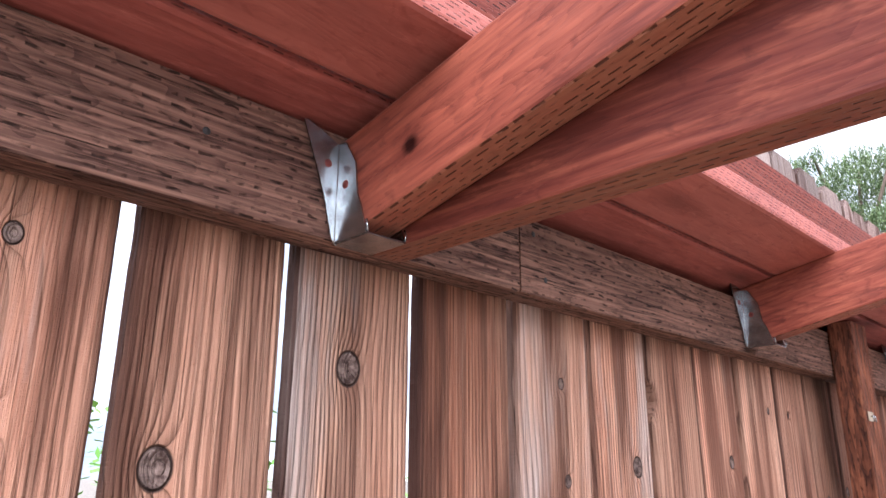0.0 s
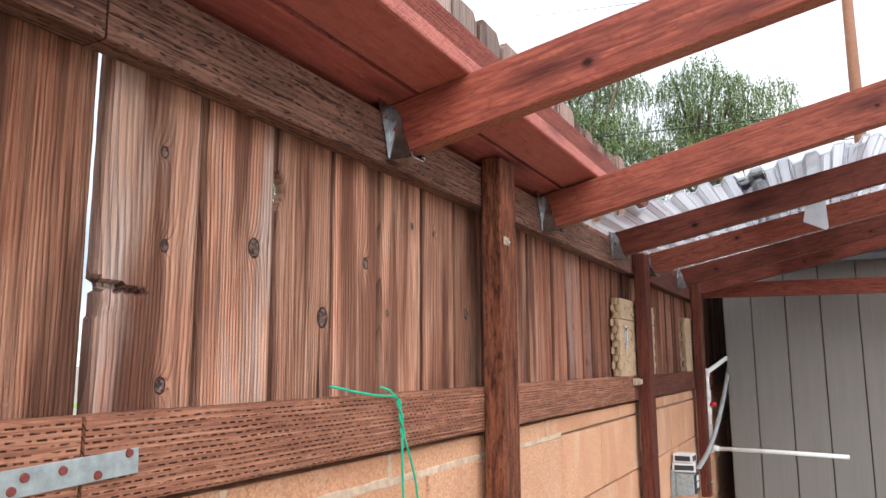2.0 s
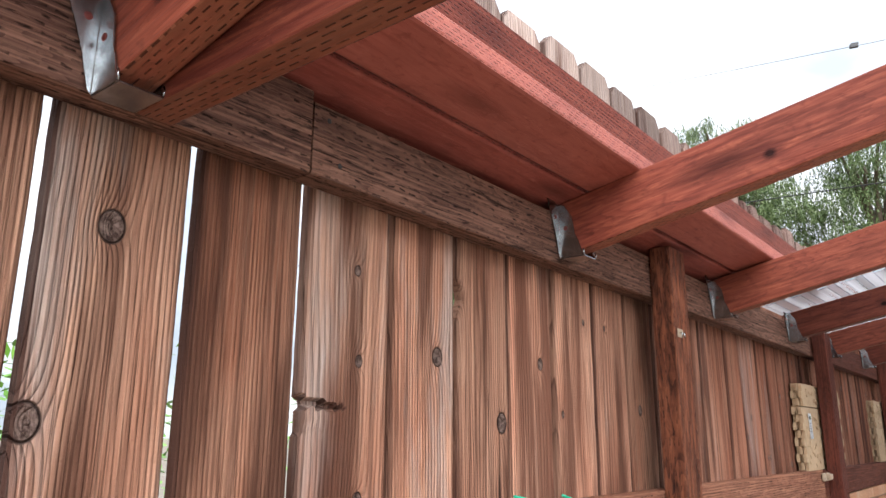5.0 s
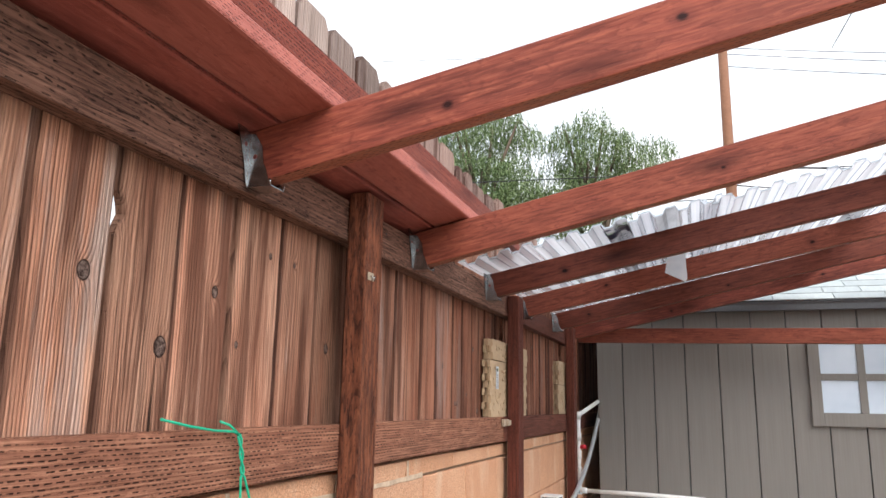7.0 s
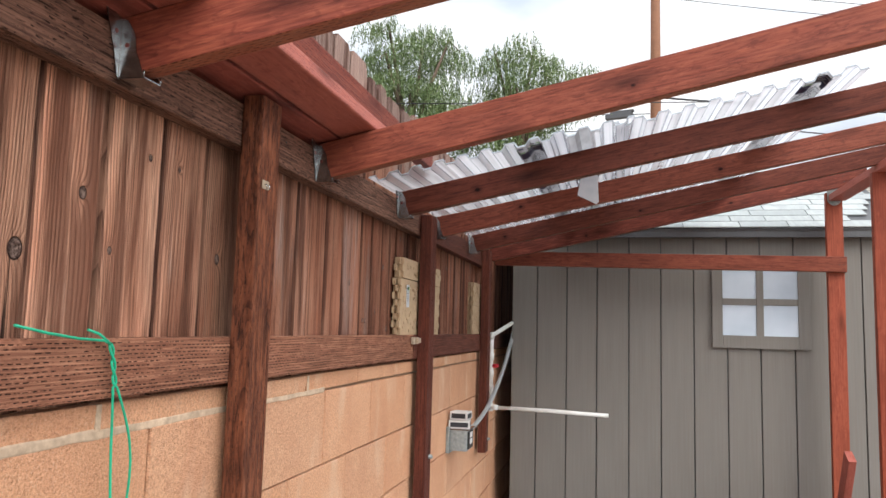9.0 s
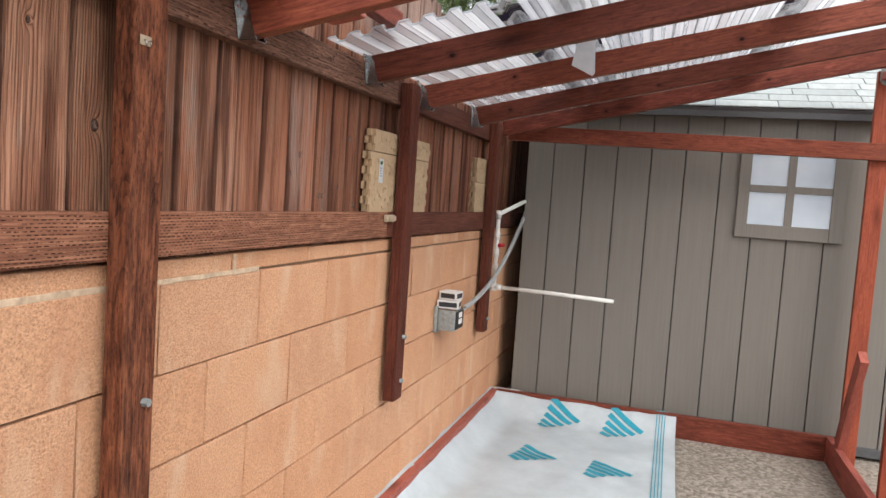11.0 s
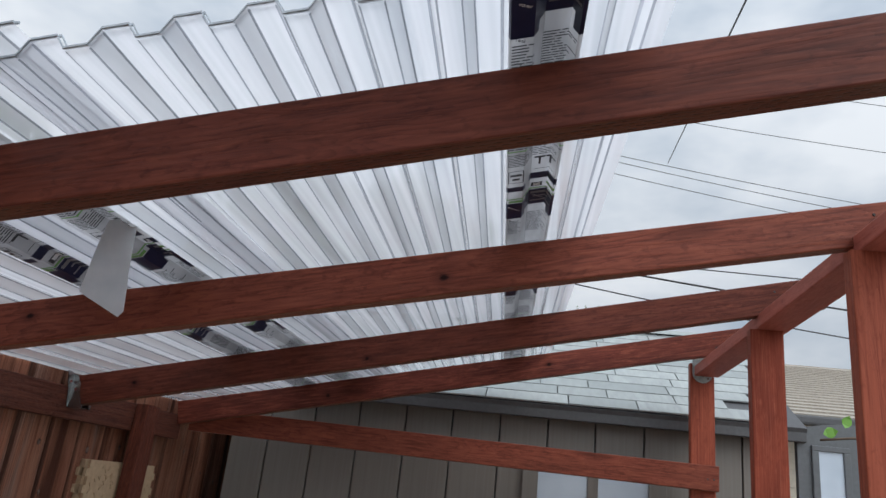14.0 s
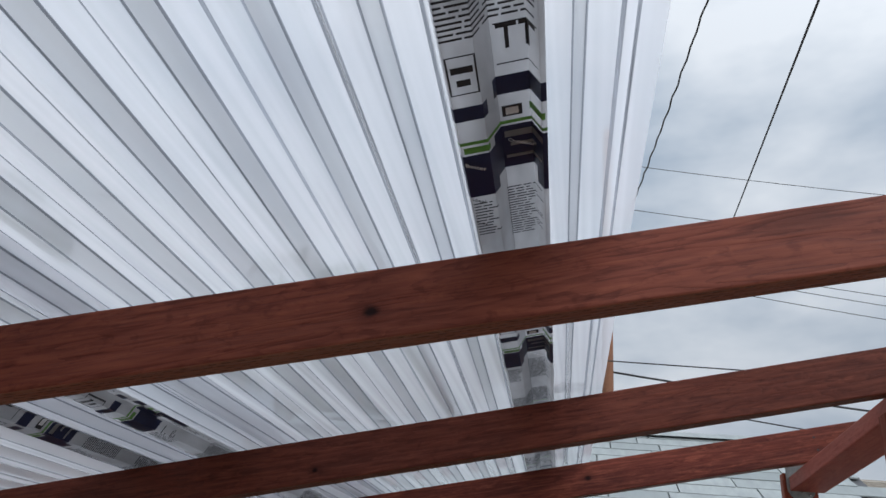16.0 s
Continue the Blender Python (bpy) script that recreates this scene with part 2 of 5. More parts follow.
def stained(name, axis, base, dark, light, rough=0.62, dash=0.0, grain=1.0, rag=0.4, side=None, long=5.0, toned=False, pitch=1.0, under_tint=None, relief=0.0016):
    """Lumber under a red-brown stain: long grain, knots, drips and, where dash is over 0, rows of incising slits."""
    m = Mat(name, rough, 0, 0.12)
    slow = m.noise(m.coords(stretched(axis, 1.3, 11)), 1.0, 3, 0.6, 0.5)
    ring = m.math('FRACT', m.math('MULTIPLY', slow, 24.0))
    late = m.math('POWER', ring, 2.5)
    fine = m.noise(m.coords(stretched(axis, long, 240 if long < 6 else 150 if long < 12.5 else 80)), 1.0, 3, 0.6)
    blot = m.noise(m.coords(stretched(axis, 3.2, 16)), 1.0, 5, 0.68, 0.4)
    wear = m.noise(m.coords(stretched(axis, 14, 60)), 1.0, 4, 0.7)
    vor = m.n("ShaderNodeTexVoronoi", Scale=1.0)
    vor.inputs["Randomness"].default_value = 1.0
    m.link(m.coords(stretched(axis, 2.6, 9)), vor.inputs["Vector"])
    knot = m.math('SUBTRACT', 1.0, m.math('MULTIPLY', vor.outputs["Distance"], 4.2), clamp=True)
    col = m.mix(m.ramp(blot, (0.32, (0, 0, 0)), (0.68, (1, 1, 1))), base, dark)
    col = m.mix(m.ramp(m.random(), (0, (0, 0, 0)), (1, (0.5, 0.5, 0.5))), col, light)
    col = m.mix(m.math('MULTIPLY', late, 0.42 * grain, clamp=True), col, dark)
    col = m.mix(m.ramp(fine, (0.48, (0, 0, 0)), (0.72, (min(1.0, 0.55 * grain),) * 3)), col, light)
    col = m.mix(m.ramp(fine, (0.3, (min(0.6, 0.6 * grain),) * 3), (0.45, (0, 0, 0))), col, dark)
    col = m.mix(m.ramp(wear, (0.58, (0, 0, 0)), (0.72, (0.55, 0.55, 0.55))), col, light)
    col = m.mix(m.math('MULTIPLY', knot, 0.8), col, tuple(v * 0.35 for v in dark))
    mott = m.noise(m.coords(stretched(axis, 38, 75)), 1.0, 3, 0.6, 0.8)
    col = m.mix(m.ramp(mott, (0.55, (0, 0, 0)), (0.7, (0.4, 0.4, 0.4))), col, dark)
    # downward faces mix towards this second colour in blotches
    if under_tint:
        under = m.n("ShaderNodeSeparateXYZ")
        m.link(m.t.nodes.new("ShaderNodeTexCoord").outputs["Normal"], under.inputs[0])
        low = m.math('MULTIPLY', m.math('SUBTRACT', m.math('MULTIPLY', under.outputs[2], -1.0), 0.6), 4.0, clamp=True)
        col = m.mix(m.math('MULTIPLY', low, m.ramp(blot, (0.35, (0.2, 0.2, 0.2)), (0.6, (0.62, 0.62, 0.62)))), col, under_tint)
    h = m.math('ADD', m.math('MULTIPLY', fine, 0.8), m.math('MULTIPLY', late, -0.35))
    if dash > 0:
        sl = m.n("ShaderNodeTexBrick", Scale=1.0)
        sl.offset = 0.5
        sl.inputs["Brick Width"].default_value = 2.0
        sl.inputs["Row Height"].default_value = 1.0
        sl.inputs["Mortar Size"].default_value = 0.405 if under_tint is None else 0.44
        sl.inputs["Mortar Smooth"].default_value = 0.25
        co = m.t.nodes.new("ShaderNodeTexCoord").outputs["Object"]
        jit = m.n("ShaderNodeTexNoise", Scale=14.0, Detail=3.0)
        m.link(co, jit.inputs["Vector"])
        sp = m.n("ShaderNodeSeparateXYZ")
        m.link(co, sp.inputs[0])
        cb = m.n("ShaderNodeCombineXYZ")
        others = [i for i in range(3) if i != axis]
        cross = m.math('ADD', sp.outputs[others[0]], sp.outputs[others[1]])
        m.link(m.math('ADD', m.math('MULTIPLY', sp.outputs[axis], 90.0 * pitch), m.math('MULTIPLY', jit.outputs["Fac"], 3.0)), cb.inputs[0])
        m.link(m.math('ADD', m.math('MULTIPLY', cross, 109.0 * pitch), m.math('MULTIPLY', jit.outputs["Fac"], rag)), cb.inputs[1])
        m.link(cb.outputs[0], sl.inputs["Vector"])
        gate = m.noise(m.coords(stretched(axis, 45, 110)), 1.0, 2)
        inside = m.math('SUBTRACT', 1.0, sl.outputs["Fac"])
        slit = m.math('MULTIPLY', inside, m.math('MULTIPLY', m.math('SUBTRACT', gate, 0.36 + 0.05 * rag), 7.0, clamp=True))
        if rag > 1:
            crack = m.noise(m.coords(stretched(axis, 9, 190)), 1.0, 4, 0.7, 0.6)
            slit = m.math('MAXIMUM', slit, m.math('MULTIPLY', m.math('SUBTRACT', crack, 0.55), 9.0, clamp=True))
        if side:
            face = m.n("ShaderNodeSeparateXYZ")
            m.link(m.t.nodes.new("ShaderNodeTexCoord").outputs["Normal"], face.inputs[0])
            slit = m.math('MULTIPLY', slit, m.math('MULTIPLY', m.math('SUBTRACT', m.math('MULTIPLY', face.outputs[side[0]], side[1]), 0.6), 5.0, clamp=True))
        col = m.mix(m.math('MULTIPLY', slit, dash), col, tuple(v * 0.2 for v in dark))
        h = m.math('SUBTRACT', h, m.math('MULTIPLY', slit, 2.5))
    if toned:
        at = m.n("ShaderNodeSeparateXYZ")
        m.link(m.t.nodes.new("ShaderNodeTexCoord").outputs["Object"], at.inputs[0])
        for key in ("knot_a", "knot_b"):
            ks = m.n("ShaderNodeSeparateXYZ")
            m.link(m.prop(key), ks.inputs[0])
            dx = m.math('MULTIPLY', m.math('SUBTRACT', at.outputs[0], ks.outputs[0]), 0.8)
            dz = m.math('SUBTRACT', at.outputs[2], ks.outputs[1])
            d = m.math('SQRT', m.math('ADD', m.math('MULTIPLY', dx, dx), m.math('MULTIPLY', dz, dz)))
            rel = m.math('ADD', m.math('DIVIDE', d, m.math('MAXIMUM', ks.outputs[2], 0.0001)), m.math('MULTIPLY', m.math('SUBTRACT', wear, 0.5), 1.6))
            col = m.mix(m.math('MULTIPLY', m.math('SUBTRACT', 1.0, m.math('DIVIDE', rel, 2.6), clamp=True), 0.75), col, dark)
            col = m.mix(m.math('MULTIPLY', m.math('SUBTRACT', 1.0, rel, clamp=True), 1.6, clamp=True), col, tuple(v * 0.25 for v in dark))
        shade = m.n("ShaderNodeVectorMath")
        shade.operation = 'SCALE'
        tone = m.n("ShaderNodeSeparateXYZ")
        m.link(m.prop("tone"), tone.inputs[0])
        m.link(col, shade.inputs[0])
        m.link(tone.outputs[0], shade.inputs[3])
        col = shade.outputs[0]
    m.colour(col)
    m.bump(h, 0.5, relief)
    return m.m


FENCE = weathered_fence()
RED, RED_D, RED_L = (0.175, 0.04, 0.026), (0.06, 0.013, 0.01), (0.3, 0.088, 0.05)
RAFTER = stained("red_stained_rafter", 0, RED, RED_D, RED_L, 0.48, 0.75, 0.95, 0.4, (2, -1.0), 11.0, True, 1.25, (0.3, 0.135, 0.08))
REDWALL_Y = stained("red_stained_plank", 1, (0.36, 0.096, 0.07), (0.17, 0.041, 0.033), (0.49, 0.168, 0.123), 0.58, 0.7, 0.45, 0.4, (0, 1.0), 12.0, False, 1.5)
STRIP = stained("incised_red_batten", 1, (0.2, 0.045, 0.028), (0.1, 0.02, 0.014), (0.28, 0.08, 0.05), 0.62, 0.8, pitch=1.5)
RED_POST = stained("red_stained_post", 2, (0.27, 0.06, 0.032), (0.15, 0.03, 0.017), (0.37, 0.105, 0.06), 0.55)
LEDGER = stained("aged_treated_ledger", 1, (0.17, 0.083, 0.058), (0.046, 0.021, 0.016), (0.29, 0.155, 0.106), 0.8, 0.85, 1.6, 2.2, relief=0.004)
# far ledger length: redder, and darkened to hold the shade there
LEDGER_RED = stained("shaded_red_ledger", 1, (0.1, 0.031, 0.021), (0.045, 0.014, 0.01), (0.15, 0.055, 0.036), 0.65, 0.4, 1.3, 1.5)
MIDRAIL = stained("incised_brown_rail", 1, (0.27, 0.11, 0.066), (0.11, 0.042, 0.026), (0.45, 0.22, 0.135), 0.7, 1.0, 1.3, 0.6, pitch=1.45, relief=0.003)
WALLPOST = stained("brown_treated_post", 2, (0.08, 0.023, 0.014), (0.02, 0.006, 0.005), (0.27, 0.095, 0.048), 0.6, 0.5, 1.7, 1.4, long=13.0, relief=0.004)

WALLPOST_RED = stained("dark_red_post", 2, (0.11, 0.029, 0.019), (0.045, 0.012, 0.009), (0.19, 0.06, 0.036), 0.55, 0.4, 1.3, 1.2)
RAIL_RED = stained("dark_stained_rail", 1, (0.15, 0.052, 0.034), (0.065, 0.021, 0.015), (0.23, 0.092, 0.06), 0.65, 0.3, 1.3, 1.2)


def simple(name, col, rough=0.6, metal=0.0, var=0.15, scale=30, bump=0.1, spec=0.4):
    m = Mat(name, rough, metal, spec)
    f = m.noise(m.coords((1, 1, 1)), scale, 5, 0.62)
    g = m.noise(m.coords((1, 1, 1)), scale * 0.16, 3, 0.6)
    c = m.mix(m.ramp(f, (0.3, (0, 0, 0)), (0.7, (1, 1, 1))), tuple(v * (1 - var) for v in col), tuple(min(1, v * (1 + var)) for v in col))
    c = m.mix(m.ramp(g, (0.35, (0, 0, 0)), (0.7, (var * 2.0,) * 3)), c, tuple(v * 0.72 for v in col))
    m.colour(c)
    if bump:
        m.bump(f, bump, 0.001)
    return m.m


def block_material():
    m = Mat("tan_concrete_block", 0.93, 0, 0.2)
    tint = m.ramp(m.random(), (0, (0.64, 0.33, 0.185)), (0.5, (0.72, 0.395, 0.23)), (1, (0.65, 0.365, 0.22)))
    pore = m.n("ShaderNodeTexVoronoi", Scale=260.0)
    m.link(m.coords(), pore.inputs["Vector"])
    grit = m.noise(m.coords(), 190, 4, 0.7)
    stain = m.noise(m.coords((1, 1, 0.7)), 5, 4, 0.6)
    bloom = m.noise(m.coords((1, 3, 0.8)), 3.2, 3, 0.55)
    c = m.mix(m.ramp(grit, (0.42, (0, 0, 0)), (0.66, (0.75, 0.75, 0.75))), tint, (0.34, 0.165, 0.09))
    speck = m.noise(m.coords(), 420, 2, 0.6)
    c = m.mix(m.ramp(speck, (0.6, (0, 0, 0)), (0.7, (0.6, 0.6, 0.6))), c, (0.75, 0.55, 0.4))
    c = m.mix(m.ramp(stain, (0.45, (0, 0, 0)), (0.75, (0.6, 0.6, 0.6))), c, (0.47, 0.215, 0.12))
    c = m.mix(m.ramp(bloom, (0.57, (0, 0, 0)), (0.74, (0.55, 0.55, 0.55))), c, (0.66, 0.47, 0.33))
    pit = m.math('SUBTRACT', 1.0, m.math('MULTIPLY', pore.outputs["Distance"], 3.6), clamp=True)
    pit = m.math('MULTIPLY', pit, m.math('MULTIPLY', m.math('SUBTRACT', m.noise(m.coords(), 95, 2), 0.5), 8.0, clamp=True))
    c = m.mix(m.math('MULTIPLY', pit, 0.55), c, (0.14, 0.07, 0.04))
    m.colour(c)
    m.bump(m.math('SUBTRACT', m.math('MULTIPLY', grit, 1.1), m.math('MULTIPLY', pit, 2.0)), 1.0, 0.0045)
    return m.m


BLOCK = block_material()
# mortar of the recessed joints, its tan lowered for the shadow in them
MORTAR = simple("shadowed_mortar", (0.3, 0.2, 0.13), 0.95, 0, 0.25, 90, 0.4, 0.2)
PALE_MORTAR = simple("pale_grey_mortar", (0.5, 0.37, 0.26), 0.95, 0, 0.3, 60, 0.5, 0.2)
STEEL = simple("galvanised_steel", (0.42, 0.43, 0.43), 0.27, 1.0, 0.4, 55, 0.35)
DULL_STEEL = simple("dull_galvanised_plate", (0.34, 0.38, 0.375), 0.55, 0.6, 0.25, 60, 0.1)
RUST = simple("stained_nail", (0.2, 0.05, 0.04), 0.8, 0.4, 0.3, 200, 0.2)
DARK_IRON = simple("dark_iron", (0.05, 0.045, 0.042), 0.6, 0.6, 0.3, 150, 0.1)


def shed_material():
    m = Mat("taupe_vinyl_siding", 0.62, 0, 0.35)
    gr = m.noise(m.coords((90, 90, 2.2), False), 1.0, 4, 0.6)
    slow = m.noise(m.coords((2, 2, 0.8), False), 1.0, 3)
    c = m.mix(m.ramp(gr, (0.3, (0, 0, 0)), (0.7, (1, 1, 1))), (0.15, 0.135, 0.118), (0.178, 0.162, 0.142))
    c = m.mix(m.ramp(slow, (0.4, (0, 0, 0)), (0.75, (0.35,) * 3)), c, (0.2, 0.183, 0.16))
    m.colour(c)
    m.bump(gr, 0.35, 0.0012)
    return m.m


SHED = shed_material()
SHED_TRIM = simple("dark_grey_trim", (0.075, 0.075, 0.078), 0.55, 0, 0.15, 60, 0.08)
SHED_DOOR = simple("slate_grey_door", (0.11, 0.115, 0.12), 0.55, 0, 0.12, 60, 0.08)


def shingle_material():
    m = Mat("pale_grey_shingle", 0.92, 0, 0.12)
    tint = m.ramp(m.random(), (0, (0.29, 0.31, 0.305)), (1, (0.39, 0.41, 0.4)))
    g = m.noise(m.coords((30, 6, 6)), 1.0, 4, 0.65)
    c = m.mix(m.ramp(g, (0.35, (0, 0, 0)), (0.7, (0.6, 0.6, 0.6))), tint, (0.25, 0.265, 0.265))
    m.colour(c)
    m.bump(g, 0.3, 0.002)
    return m.m


SHINGLE = shingle_material()


def frosted():
    m = Mat("frosted_pane", 0.22, 0, 0.5)
    g = m.noise(m.coords((1, 1, 1), False), 3.0, 3)
    m.colour(m.mix(m.ramp(g, (0.35, (0, 0, 0)), (0.7, (1, 1, 1))), (0.42, 0.48, 0.55), (0.54, 0.6, 0.66)))
    return m.m


PANE = frosted()


def clear_sheet():
    """Clear ribbed polycarbonate: mostly lets light through, a milky haze and glossy streaks."""
    m = Mat("clear_polycarbonate", 0.1, 0, 0.5)
    t = m.t
    out = t.nodes["Material Output"]
    tr = m.n("ShaderNodeBsdfTransparent")
    tr.inputs["Color"].default_value = (0.93, 0.95, 0.97, 1)
    haze = m.n("ShaderNodeBsdfTranslucent")
    haze.inputs["Color"].default_value = (0.7, 0.69, 0.71, 1)
    gl = m.n("ShaderNodeBsdfGlossy")
    gl.inputs["Roughness"].default_value = 0.12
    lw = m.n("ShaderNodeFresnel", IOR=1.59)
    dirt = m.noise(m.coords((42, 0.3, 0.0), False), 1.0, 2, 0.5)
    f = m.math('ADD', m.math('MULTIPLY', m.math('SUBTRACT', dirt, 0.5), 1.0), 0.74, clamp=True)
    a = m.n("ShaderNodeMixShader")
    m.link(f, a.inputs[0])
    m.link(tr.outputs[0], a.inputs[1])
    m.link(haze.outputs[0], a.inputs[2])
    b = m.n("ShaderNodeMixShader")
    m.link(m.math('MULTIPLY', lw.outputs[0], 1.45, clamp=True), b.inputs[0])
    m.link(a.outputs[0], b.inputs[1])
    m.link(gl.outputs[0], b.inputs[2])
    m.link(b.outputs[0], out.inputs["Surface"])
    return m.m


CLEAR = clear_sheet()


def film_material():
    m = Mat("printed_film_white", 0.45, 0, 0.3)
    m.colour((0.5, 0.49, 0.48))
    tl = m.n("ShaderNodeBsdfTranslucent")
    g = m.noise(m.coords((20, 6, 20), False), 1.0, 3)
    m.link(m.ramp(g, (0.35, (0.26, 0.26, 0.265)), (0.7, (0.5, 0.5, 0.51))), tl.inputs["Color"])
    mx = m.n("ShaderNodeMixShader")
    mx.inputs[0].default_value = 0.65
    m.link(m.b.outputs[0], mx.inputs[1])
    m.link(tl.outputs[0], mx.inputs[2])
    m.link(mx.outputs[0], m.t.nodes["Material Output"].inputs["Surface"])
    return m.m


LABEL_W = film_material()


def crease_material():
    """Grey strips on the bend lines of the ribs; the dark lines of refracted light are put into their colour."""
    m = Mat("bend_grey_line", 0.2, 0, 0.4)
    tr = m.n("ShaderNodeBsdfTransparent")
    tr.inputs["Color"].default_value = (0.68, 0.7, 0.74, 1)
    tl = m.n("ShaderNodeBsdfTranslucent")
    tl.inputs["Color"].default_value = (0.3, 0.31, 0.33, 1)
    mx = m.n("ShaderNodeMixShader")
    g = m.noise(m.coords((50, 1.2, 0), False), 1.0, 3)
    m.link(m.ramp(g, (0.35, (0.1, 0.1, 0.1)), (0.65, (0.9, 0.9, 0.9))), mx.inputs[0])
    m.link(tr.outputs[0], mx.inputs[1])
    m.link(tl.outputs[0], mx.inputs[2])
    m.link(mx.outputs[0], m.t.nodes["Material Output"].inputs["Surface"])
    return m.m


CREASE = crease_material()
LABEL_N = simple("printed_film_navy", (0.012, 0.018, 0.06), 0.4, 0, 0.2, 30, 0.0)
LABEL_G = simple("printed_film_green", (0.12, 0.3, 0.06), 0.45, 0, 0.2, 30, 0.0)
INK = simple("printed_ink", (0.025, 0.025, 0.03), 0.5, 0, 0.1, 30, 0.0)
INK_W = simple("printed_white_ink", (0.62, 0.62, 0.62), 0.5, 0, 0.1, 30, 0.0)
SHEET_EDGE = simple("cut_plastic_edge", (0.36, 0.4, 0.44), 0.3, 0, 0.15, 60, 0.0)
PVC = simple("white_pvc", (0.72, 0.7, 0.66), 0.35, 0, 0.08, 40, 0.03)
PVC_RED = simple("red_valve", (0.5, 0.02, 0.03), 0.4, 0, 0.1, 40, 0.0)
CONDUIT = simple("grey_conduit", (0.45, 0.47, 0.47), 0.35, 0.3, 0.1, 80, 0.05)
TAN_FOAM = simple("tan_foam_tile", (0.42, 0.295, 0.18), 0.85, 0, 0.15, 60, 0.15)


def paper_material():
    m = Mat("white_paper_tag", 0.7, 0, 0.3)
    g = m.noise(m.coords((25, 25, 25)), 1.0, 3)
    c = m.ramp(g, (0.3, (0.74, 0.77, 0.8)), (0.7, (0.84, 0.86, 0.88)))
    m.colour(c)
    tl = m.n("ShaderNodeBsdfTranslucent")
    m.link(c, tl.inputs["Color"])
    mx = m.n("ShaderNodeMixShader")
    mx.inputs[0].default_value = 0.6
    m.link(m.b.outputs[0], mx.inputs[1])
    m.link(tl.outputs[0], mx.inputs[2])
    m.link(mx.outputs[0], m.t.nodes["Material Output"].inputs["Surface"])
    return m.m


PAPER = paper_material()
GREEN_WIRE = simple("green_coated_wire", (0.01, 0.36, 0.2), 0.35, 0, 0.12, 60, 0.03)
WHITE_CARD = simple("white_card", (0.7, 0.68, 0.66), 0.6, 0, 0.08, 40, 0.02)
BLACK_CARD = simple("black_print", (0.03, 0.03, 0.035), 0.5, 0, 0.2, 300, 0.0)
TARP = simple("white_house_wrap", (0.44, 0.48, 0.5), 0.38, 0, 0.1, 9, 0.1)
TEAL = simple("teal_print", (0.02, 0.27, 0.36), 0.45, 0, 0.1, 40, 0.0)
CLIP_TAN = simple("dusty_tan_clip", (0.36, 0.28, 0.2), 0.7, 0, 0.25, 80, 0.1)
CABLE = simple("black_cable", (0.03, 0.03, 0.032), 0.6, 0, 0.1, 60, 0.0)
POLE = simple("brown_wooden_pole", (0.22, 0.1, 0.055), 0.85, 0, 0.25, 25, 0.3)
BARK = simple("grey_brown_bark", (0.12, 0.085, 0.06), 0.9, 0, 0.3, 25, 0.5)
SIDING = simple("cream_lap_siding", (0.5, 0.45, 0.36), 0.8, 0, 0.1, 20, 0.1)
ROOF_TAN = simple("tan_roof_shingle", (0.36, 0.32, 0.27), 0.9, 0, 0.22, 40, 0.3)


def ground_material():
    m = Mat("gravel_ground", 0.95, 0, 0.2)
    v = m.n("ShaderNodeTexVoronoi", Scale=55.0)
    m.link(m.coords((1, 1, 1), False), v.inputs["Vector"])
    big = m.noise(m.coords((1, 1, 1), False), 0.8, 4)
    c = m.mix(0.6, v.outputs["Color"], (0.5, 0.5, 0.5))
    bw = m.n("ShaderNodeRGBToBW")
    m.link(c, bw.inputs[0])
    c = m.ramp(bw.outputs[0], (0.35, (0.16, 0.13, 0.105)), (0.65, (0.36, 0.31, 0.26)))
    c = m.mix(m.ramp(big, (0.4, (0, 0, 0)), (0.7, (0.6,) * 3)), c, (0.2, 0.165, 0.13))
    m.colour(c)
    m.bump(m.math('MULTIPLY', v.outputs["Distance"], -1.0), 0.8, 0.012)
    return m.m


GRAVEL = ground_material()


def leaf_material(name, a, b):
    m = Mat(name, 0.5, 0, 0.35)
    g = m.t.nodes.new("ShaderNodeNewGeometry").outputs["Random Per Island"]
    c = m.ramp(g, (0, a), (1, b))
    m.colour(c)
    m.b.inputs["Subsurface Weight"].default_value = 0.0
    return m.m


LEAF = leaf_material("drooping_foliage", (0.06, 0.1, 0.035), (0.19, 0.25, 0.1))
LEAF2 = leaf_material("bright_leaf", (0.1, 0.24, 0.03), (0.2, 0.4, 0.06))


# ---- mesh helpers ----
def mesh_object(name, bm, material):
    me = bpy.data.meshes.new(name)
    bm.normal_update()
    bm.to_mesh(me)
    bm.free()
    if material:
        me.materials.append(material)
    return new(name, me)


def part(name, bm, material, parent, label=""):
    ob = mesh_object(name, bm, material)
    ob.parent = parent
    return tagged(ob, label) if label else ob


def thing(name, place, label, category, group="", kind=""):
    ob = new(name)
    ob.location = place
    ob.empty_display_size = 0.05
    return tagged(ob, label, category, group, kind)


def box(bm, lo, hi, bevel=0.0, cuts=0, axis=0):
    """A box from corner to corner, its long axis cut for unevenness, its edges bevelled."""
    r = bmesh.ops.create_cube(bm, size=1)
    vs = r["verts"]
    for v in vs:
        v.co = Vector([lo[i] + (v.co[i] + 0.5) * (hi[i] - lo[i]) for i in range(3)])
    if bevel:
        es = list({e for v in vs for e in v.link_edges})
        bmesh.ops.bevel(bm, geom=es, offset=bevel, segments=2, profile=0.6, affect='EDGES', clamp_overlap=True)
    return bm


def new_box(lo, hi, bevel=0.0):
    return box(bmesh.new(), lo, hi, bevel)


